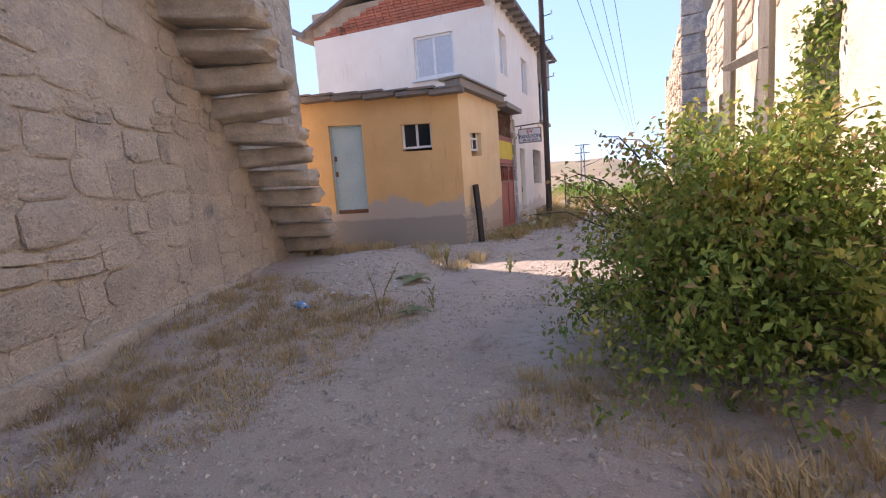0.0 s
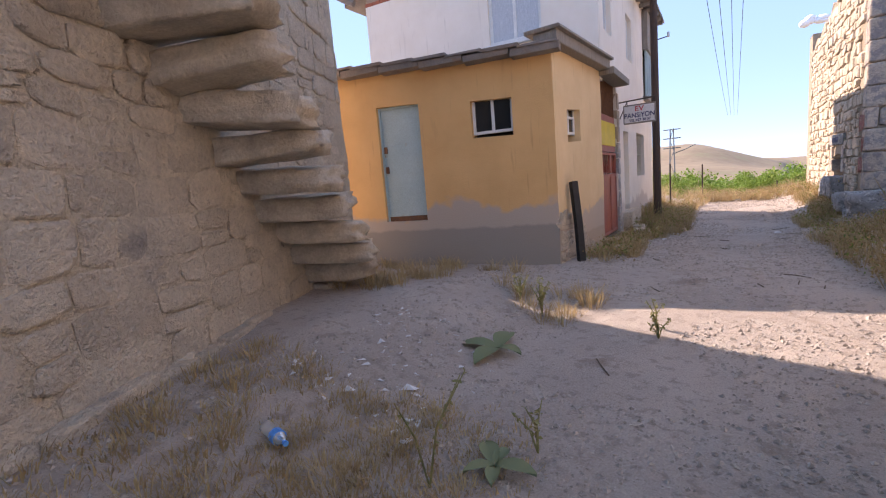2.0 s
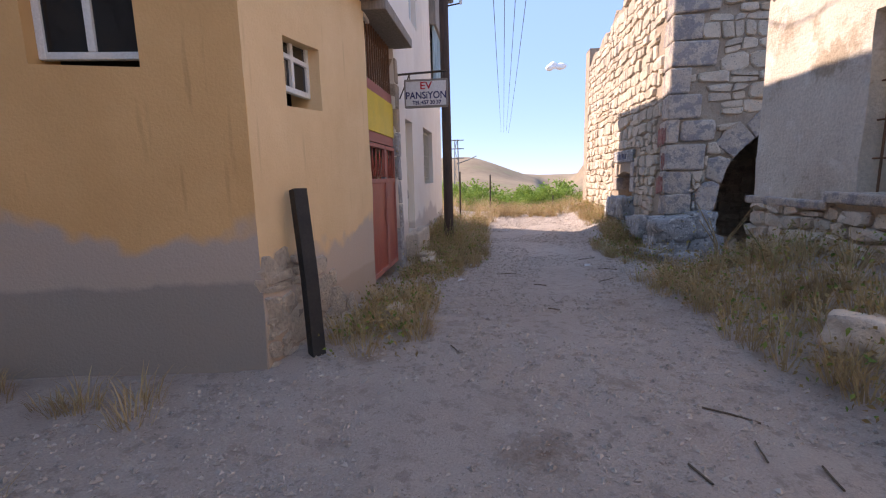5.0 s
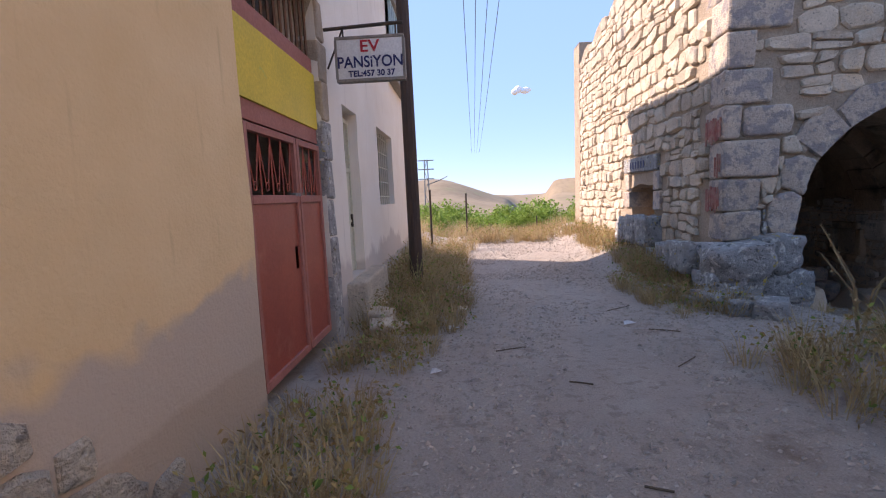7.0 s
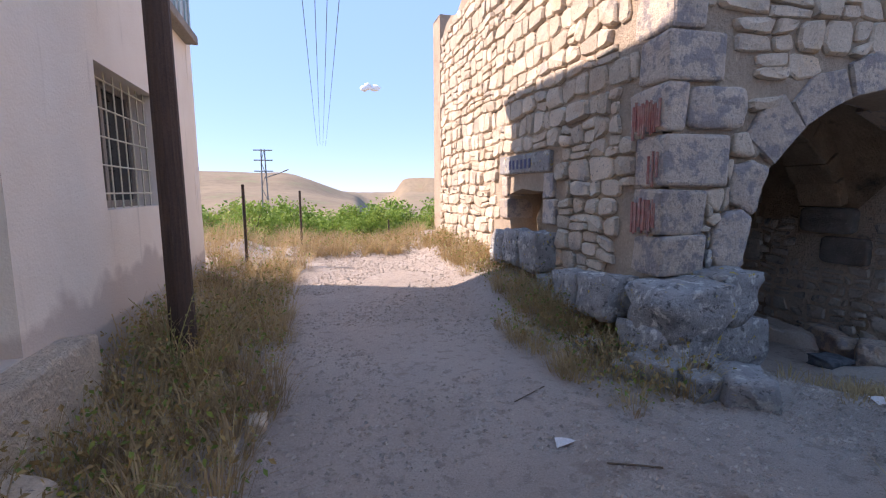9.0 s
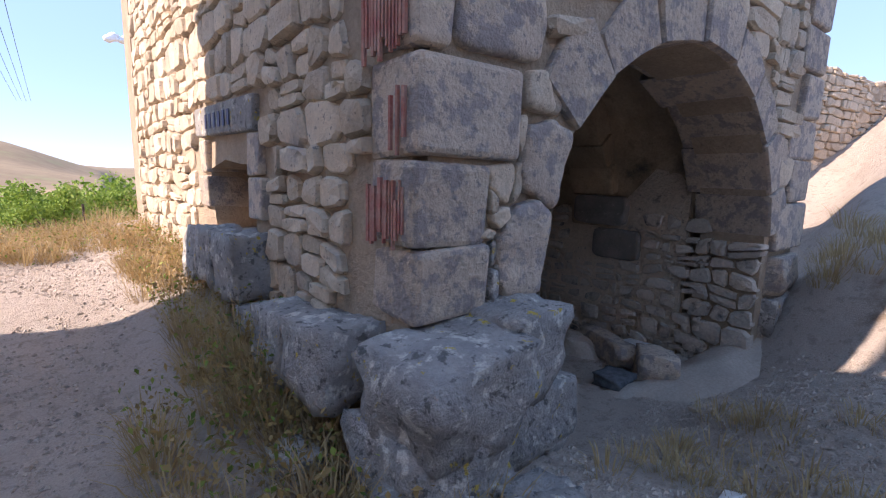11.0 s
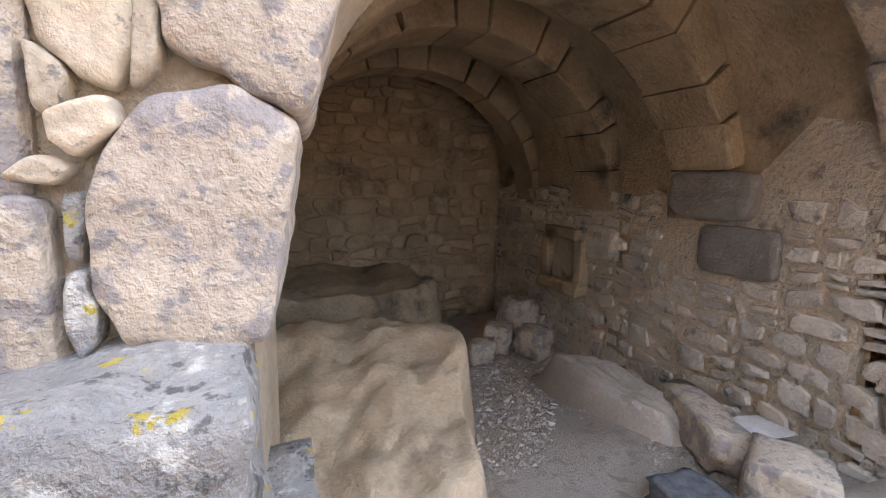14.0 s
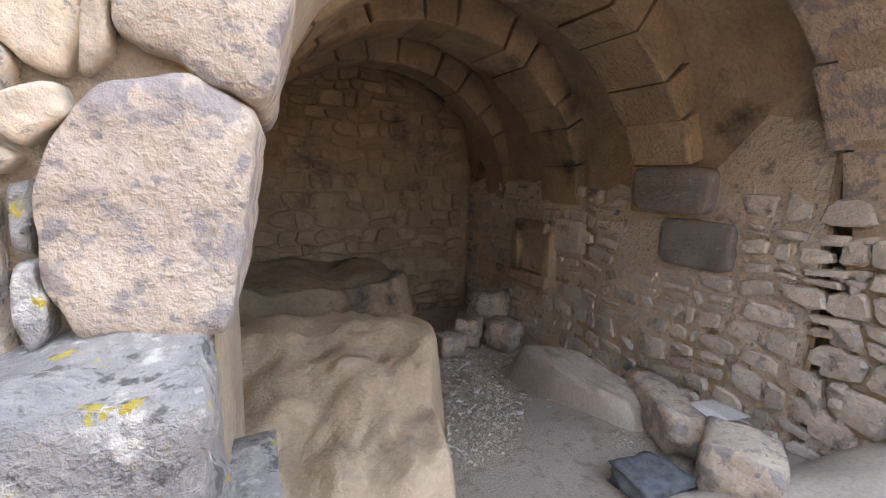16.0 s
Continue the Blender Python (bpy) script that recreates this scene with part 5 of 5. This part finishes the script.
for x, y, h, n in ((-2.75, 6.75, 0.42, 11), (-3.1, 7.0, 0.32, 8), (-1.6, 6.6, 0.3, 4), (-2.35, 3.85, 0.62, 3), (-1.95, 4.35, 0.35, 4),  (0.75, 9.0, 0.6, 4), (0.95, 7.9, 0.55, 6), (-2.55, 15.6, 0.75, 6), (-2.75, 16.3, 0.8, 6), (1.15, 11.2, 0.7, 3), (-1.55, 6.35, 0.22, 6)):
    stalk(x, y, h, "tall dry weed stalk with seed heads in the dust", n)
stalk(1.56, 13.1, 1.1, "tall pale thistle stalk standing before the dark arch", 5, M_GRASS, 0.013)


def broad_weed(x, y, s, n):
    th = empty("broad_leaf_weed", "low weed with broad grey-green wilting leaves", "weed", "broad weeds")
    z = ground_z(x, y)
    for k in range(n):
        a = k * math.tau / n + random.uniform(-0.3, 0.3)
        l = s * random.uniform(0.7, 1.2)
        V, Fc = [], []
        for i in range(6):
            t = i / 5
            w = l * 0.24 * math.sin(math.pi * min(1, t * 0.93 + 0.05)) ** 0.8
            c = Vector((x + math.cos(a) * l * t, y + math.sin(a) * l * t, z + 0.02 + 0.3 * l * t * (1 - t) * 1.6))
            s_ = Vector((-math.sin(a), math.cos(a), 0)) * w
            V += [c - s_ + Vector((0, 0, 0.02)), c, c + s_ + Vector((0, 0, 0.02))]
        for i in range(5):
            for j in range(2):
                o = i * 3 + j
                Fc.append([o, o + 1, o + 4, o + 3])
        put("leaf", V, Fc, M_BURDOCK, th, smooth=True)


broad_weed(-2.75, 5.6, 0.34, 4)
broad_weed(0.75, 8.3, 0.34, 9)
broad_weed(0.95, 8.7, 0.3, 7)
broad_weed(1.35, 12.3, 0.3, 8)
broad_weed(1.6, 12.75, 0.24, 6)
broad_weed(-2.1, 4.1, 0.22, 5)
# twigs on the lane
for k in range(16):
    x, y, a = random.uniform(-2.2, 0.6), random.uniform(5, 16), random.uniform(0, 3)
    l = random.uniform(0.12, 0.35)
    p = [Vector((x + math.cos(a) * l * t, y + math.sin(a) * l * t, 0)) for t in (0, 0.5, 1)]
    for q in p:
        q.z = ground_z(q.x, q.y) + 0.008
    bar("twig", p, 0.006, M_BARK, None, "thin dark twig lying on the gravel lane", 4, category="twig", group="twigs")

# ---- plastic bottle ----
bx, by = -3.28, 3.66
bz = ground_z(bx, by) + 0.045
bottle = empty("plastic_bottle", "crumpled clear plastic bottle with blue label, lying down", "bottle")
ax = Vector((0.96, -0.28, 0)).normalized()
bm = bmesh.new()
prof_b = [(0, 0.025), (0.01, 0.042), (0.06, 0.043), (0.10, 0.038), (0.14, 0.042), (0.20, 0.041), (0.24, 0.026), (0.26, 0.014), (0.275, 0.014)]
rings = []
for t, r in prof_b:
    rings.append([bm.verts.new(Vector((bx, by, bz)) + ax * (t - 0.14) + (ax.cross(Vector((0, 0, 1))) * math.cos(k * math.tau / 12) + Vector((0, 0, 1)) * math.sin(k * math.tau / 12)) * r) for k in range(12)])
for A, B in zip(rings, rings[1:]):
    for k in range(12):
        bm.faces.new((A[k], A[(k + 1) % 12], B[(k + 1) % 12], B[k]))
bm.faces.new(rings[0][::-1])
bm.faces.new(rings[-1])
part("body", bm, M_BOTTLE, bottle, smooth=True)
C_ = Vector((bx, by, bz))
bar("label_band", [C_ + ax * 0.01, C_ + ax * 0.065], 0.0445, M_BOTTLE_BLUE, bottle, "blue label", 12)
bar("cap", [C_ + ax * 0.136, C_ + ax * 0.155], 0.016, M_BOTTLE_BLUE, bottle, "blue cap", 10)
# scraps
for k, (x, y, s) in enumerate([(-3.3, 4.3, 0.05), (-3.0, 4.6, 0.06), (-0.05, 14.1, 0.07), (2.6, 14.0, 0.1), (-2.1, 12.6, 0.05), (-2.0, 14.1, 0.07), (1.0, 15.6, 0.06)]):
    z = ground_z(x, y)
    put("paper_scrap", [(x - s, y - s * 0.5, z + 0.012), (x + s, y - s * 0.3, z + 0.03), (x + s * 0.8, y + s * 0.6, z + 0.015), (x - s * 0.7, y + s * 0.5, z + 0.04), (x, y, z + 0.05)], [[0, 1, 4], [1, 2, 4], [2, 3, 4], [3, 0, 4]], M_PAPER, None, "crumpled white paper scrap on the ground", category="litter", group="paper scraps")
V = [(5.22 + 0.38 * a + 0.05 * b, 15.72 + 0.3 * b - 0.05 * a, ground_z(5.3, 16) + 0.05 + 0.05 * a + 0.03 * math.sin(a * 3 + b)) for b in (0, 0.5, 1) for a in (0, 0.5, 1)]
V += [Vector(v) + Vector((0, 0, 0.006)) for v in V]
put("broken_board", V, [[0, 1, 4, 3], [1, 2, 5, 4], [3, 4, 7, 6], [4, 5, 8, 7], [9, 12, 13, 10], [10, 13, 14, 11], [12, 15, 16, 13], [13, 16, 17, 14], [0, 9, 10, 1], [1, 10, 11, 2], [6, 7, 16, 15], [7, 8, 17, 16]], M_PAPER, None, "broken pale board on the vault floor", category="board")
rock("dark_rag", (4.45, 15.55, -0.06), (0.34, 0.3, 0.12), M_RAG, None, "crumpled dark rag on the dusty vault floor", seed=33, sub=5, category="rag")

# ---- black post by the hut, lane pole, cables ----
bar("black_post", [(-3.05, 9.64, 0.42), (-3.11, 9.72, 1.25), (-3.19, 9.8, 1.95)], 0.075, M_BLACK, None, "leaning black square timber post by the hut corner", 4, category="post")
pole = empty("utility_pole", "tall dark tarred wooden utility pole beside the white house", "pole")
bar("pole_shaft", [(-2.6, 16.1, 0.3), (-2.62, 16.12, 4.5), (-2.64, 16.15, 8.6)], 0.105, M_POLE, pole, seg=10, r2=0.085)
for z in (5.4, 6.6, 7.4):
    bar("bracket", [(-2.62, 16.1, z), (-2.25, 16.0, z + 0.02)], 0.014, M_IRON, pole)
    bar("insulator", [(-2.27, 16.0, z), (-2.27, 16.0, z + 0.12)], 0.03, M_FRAME, pole, seg=8)
for k in range(4):
    a, b = Vector((-2.3 + 0.45 * k, -5, 9.6 + 0.1 * k)), Vector((-0.4 + 0.35 * k, 75, 8.0))
    bar("overhead_cable", [a.lerp(b, t / 12) - Vector((0, 0, 4.0 * (t / 12) * (1 - t / 12) * 0.55)) for t in range(13)], 0.013, M_WIRE, None, "thin dark overhead electric cable above the lane", 4, category="cable", group="overhead cables")
bar("overhead_cable", [(-2.64, 16.1, 8.4), (-2.9, 14, 7.6), (-3.1, 11.0, 7.9)], 0.01, M_WIRE, None, "thin dark service cable from pole to roof", 4, category="cable", group="overhead cables")
pyl = empty("lattice_pole", "distant grey steel lattice power pole with street lamp arm", "pole")
px, py = -6.0, 62.0
pz = ground_z(px, py)
for sx in (-1, 1):
    for sy in (-1, 1):
        bar("leg", [(px + sx * 0.5, py + sy * 0.5, pz), (px + sx * 0.16, py + sy * 0.16, 6.3)], 0.05, M_STEEL, pyl, seg=4)
for k in range(12):
    z0, z1 = pz + (6.3 - pz) * k / 12, pz + (6.3 - pz) * (k + 1) / 12
    w0, w1 = 0.5 - 0.34 * k / 12, 0.5 - 0.34 * (k + 1) / 12
    s = 1 if k % 2 else -1
    bar("brace", [(px - s * w0, py - w0, z0), (px + s * w1, py - w1, z1)], 0.03, M_STEEL, pyl, seg=4)
for z in (6.2, 5.2, 4.1):
    bar("crossarm", [(px - 0.9, py, z), (px + 0.9, py, z)], 0.06, M_STEEL, pyl, seg=4)
bar("lamp_arm", [(px, py, 3.4), (px + 1.5, py, 3.9), (px + 2.4, py, 4.3)], 0.06, M_STEEL, pyl, seg=5)
for k, (x, y, h) in enumerate([(-1.75, 23.6, 1.35), (1.0, 27, 1.3), (-2.7, 21.0, 1.5)]):
    bar("fence_post", [(x, y, ground_z(x, y) - 0.1), (x, y, ground_z(x, y) + h)], 0.03, M_IRON, None, "thin dark iron fence post at the lane's end", 5, category="post", group="fence posts")

# ---- hanging sign ----
sign = empty("hanging_sign", "white hanging guesthouse sign with red and navy letters", "sign")
SG = Frame((-3.05, 13.72), (-2.36, 13.72), 1)
bm = bmesh.new()
fbox(bm, SG, 0.03, 0.69, 2.97, 3.37, -0.03, 0.03, 0.008)
part("board", bm, M_SIGN, sign)
bm = bmesh.new()
for p in ((0.02, 0.70, 2.955, 2.985), (0.02, 0.70, 3.355, 3.385), (0.015, 0.04, 2.985, 3.355), (0.68, 0.705, 2.985, 3.355)):
    fbox(bm, SG, *p, -0.038, 0.038, 0.004)
part("rim", bm, M_OLDWOOD, sign)
bar("arm", [(-3.14, 13.72, 3.47), (-2.36, 13.72, 3.5)], 0.017, M_IRON, sign, "dark iron arm")
bar("stay", [(-3.12, 13.72, 3.1), (-2.95, 13.72, 3.47)], 0.01, M_IRON, sign)
for u in (0.1, 0.62):
    bar("hook", [SG.at(u, 3.37), SG.at(u, 3.48)], 0.008, M_IRON, sign)
for txt, u, z, size, mt, wide in (("EV", 0.36, 3.235, 0.155, M_SIGN_RED, 1.15), ("PANSiYON", 0.36, 3.09, 0.15, M_SIGN_BLUE, 0.9), ("TEL:457 30 37", 0.37, 3.005, 0.078, M_SIGN_BLUE, 1.0)):
    cu = bpy.data.curves.new("lettering", "FONT")
    cu.body, cu.size, cu.align_x, cu.extrude, cu.offset = txt, size, "CENTER", 0.002, 0.0022
    tmp = bpy.data.objects.new("lettering", cu)
    scene.collection.objects.link(tmp)
    me = bpy.data.meshes.new_from_object(tmp.evaluated_get(bpy.context.evaluated_depsgraph_get()))
    bpy.data.objects.remove(tmp)
    me.materials.clear()
    me.materials.append(mt)
    ob = new("lettering", me)
    ob.parent = sign
    ob.matrix_basis = Matrix.Translation(SG.at(u, z, 0.034)) @ Matrix(((wide, 0, 0, 0), (0, 0, -1, 0), (0, 1, 0, 0), (0, 0, 0, 1)))

sign.location.z = 0.15

# ---- plaster breaks at the hut's corner ----
for k, (u, z, s) in enumerate([(0.2, 1.0, 0.26), (0.5, 0.85, 0.34), (0.95, 0.95, 0.3), (1.3, 0.8, 0.26), (0.12, 1.35, 0.18)]):
    poly = [(u + s * random.uniform(0.6, 1) * math.cos(a) * 0.8, z + s * random.uniform(0.6, 1) * math.sin(a) * 0.6) for a in [i * math.tau / 17 for i in range(17)]]
    V, Fc = stone_mesh(HS, poly, 0.022, 0.02, 0.2)
    put("plaster_flake", V, Fc, M_LSTONE, hut, "broken pale plaster flake" if not k else "")
masonry(HS, 0.02, 1.7, 0.55, 1.75, hut, M_LSTONE, M_LSTONE_J, (0.1, 0.2), (0.14, 0.34), lambda u, z, *r: z < 1.62 - 0.5 * u + 0.35 * noise.noise((u * 3, z * 3, 2)), lambda u, z: u, 60, 0.016, 0.03, "rubble_stone")
# ---- terraces beyond the tower ----
TR = Frame((8.6, 17.5), (22, 14.0), 1)
terrace = empty("terrace_wall", "sunlit dry stone terrace walls on the slope", "wall")
wall("wall", TR, 0, 13.8, -0.5, 4.6, 0.6, M_MORTAR, parent=terrace, rough=0.1)
masonry(TR, 0, 13.8, 0.2, 4.6, terrace, M_STONE, M_STONE_J, (0.14, 0.26), (0.2, 0.5), lambda u, z, *r: True, lambda u, z: u, 120, 0.012, 0.08)

# ---- orchard in the valley ----
def orchard_tree(seed, h):
    random.seed(seed)
    th = empty("orchard_tree", "leafy green orchard tree in the valley below", "tree", "orchard trees")
    bm = bmesh.new()
    tube(bm, [(0, 0, 0), (0.08, 0.05, h * 0.25), (0.02, 0.1, h * 0.5)], 0.09, 6, 0.05)
    lv = []
    for k in range(11):
        a = random.uniform(0, math.tau)
        r, z = h * random.uniform(0.15, 0.42), h * random.uniform(0.3, 0.95)
        c = Vector((math.cos(a) * r, math.sin(a) * r, z))
        tube(bm, [(0.03, 0.06, h * 0.35), c * 0.6 + Vector((0, 0, h * 0.15)), c], 0.035, 4, 0.012)
        s = h * random.uniform(0.10, 0.2)
        for _ in range(230):
            lv.append((c + rnd_dir() * s * random.uniform(0.3, 1.15), rnd_dir()))
    part("trunk", bm, M_BARK, th)
    leaf_mass(lv, 0.042 * h, M_TREELEAF, "crown", th, kind="stuff")
    return th


protos = [orchard_tree(k, 3.4) for k in (5, 6, 7)]
spots = []
random.seed(11)
for k in range(190):
    y = 28 + 50 * random.random() ** 1.4
    x = random.uniform(-0.42, 0.55) * (y - 12)
    spots.append((x, y))
for k, (x, y) in enumerate(spots):
    s = min(5.2, 2.3 - 0.046 * (y - 12) - ground_z(x, y)) / 3.4 * random.uniform(0.8, 1.08)
    m = Matrix.Translation((x, y, ground_z(x, y) - 0.1)) @ Matrix.Rotation(random.uniform(0, 6), 4, "Z")
    if k < 3:
        protos[k].matrix_basis = m
        protos[k].scale = (s, s, s)
    else:
        o = copy_thing(protos[k % 3], m)
        o.scale = (s, s, s)

# far village blocks on the valley side
for k, (x, y) in enumerate([(52, 190), (60, 200), (46, 215), (26, 170), (68, 230)]):
    bmv = bmesh.new()
    z = ground_z(x, y)
    fbox(bmv, Frame((x, y), (x + 7, y + 1), 1), 0, 6 + k, z - 1, z + 3.2, -5, 0)
    hv = part("far_house", bmv, M_FRAME, None, "small pale flat-roofed house far in the valley", category="house", group="far houses")
    for j in range(3):
        bmv = bmesh.new()
        fbox(bmv, Frame((x, y), (x + 7, y + 1), 1), 0.8 + 1.9 * j, 1.7 + 1.9 * j, z + 1, z + 2.2, -0.1, 0.04)
        part("window", bmv, M_GLASSDARK, hv)

# small fair-weather cloud
cl = []
bm = bmesh.new()
for k in range(9):
    mm = Matrix.Translation((190 + random.uniform(-26, 26), 1500, 325 + random.uniform(-7, 9))) @ Matrix.Diagonal((random.uniform(9, 17), 9, random.uniform(5, 10), 1))
    bmesh.ops.create_icosphere(bm, subdivisions=2, radius=1, matrix=mm)
for v in bm.verts:
    v.co += rnd_dir() * 1.6
part("cloud", bm, M_CLOUD, None, "small white fair-weather cloud", smooth=True, category="cloud", kind="structure")
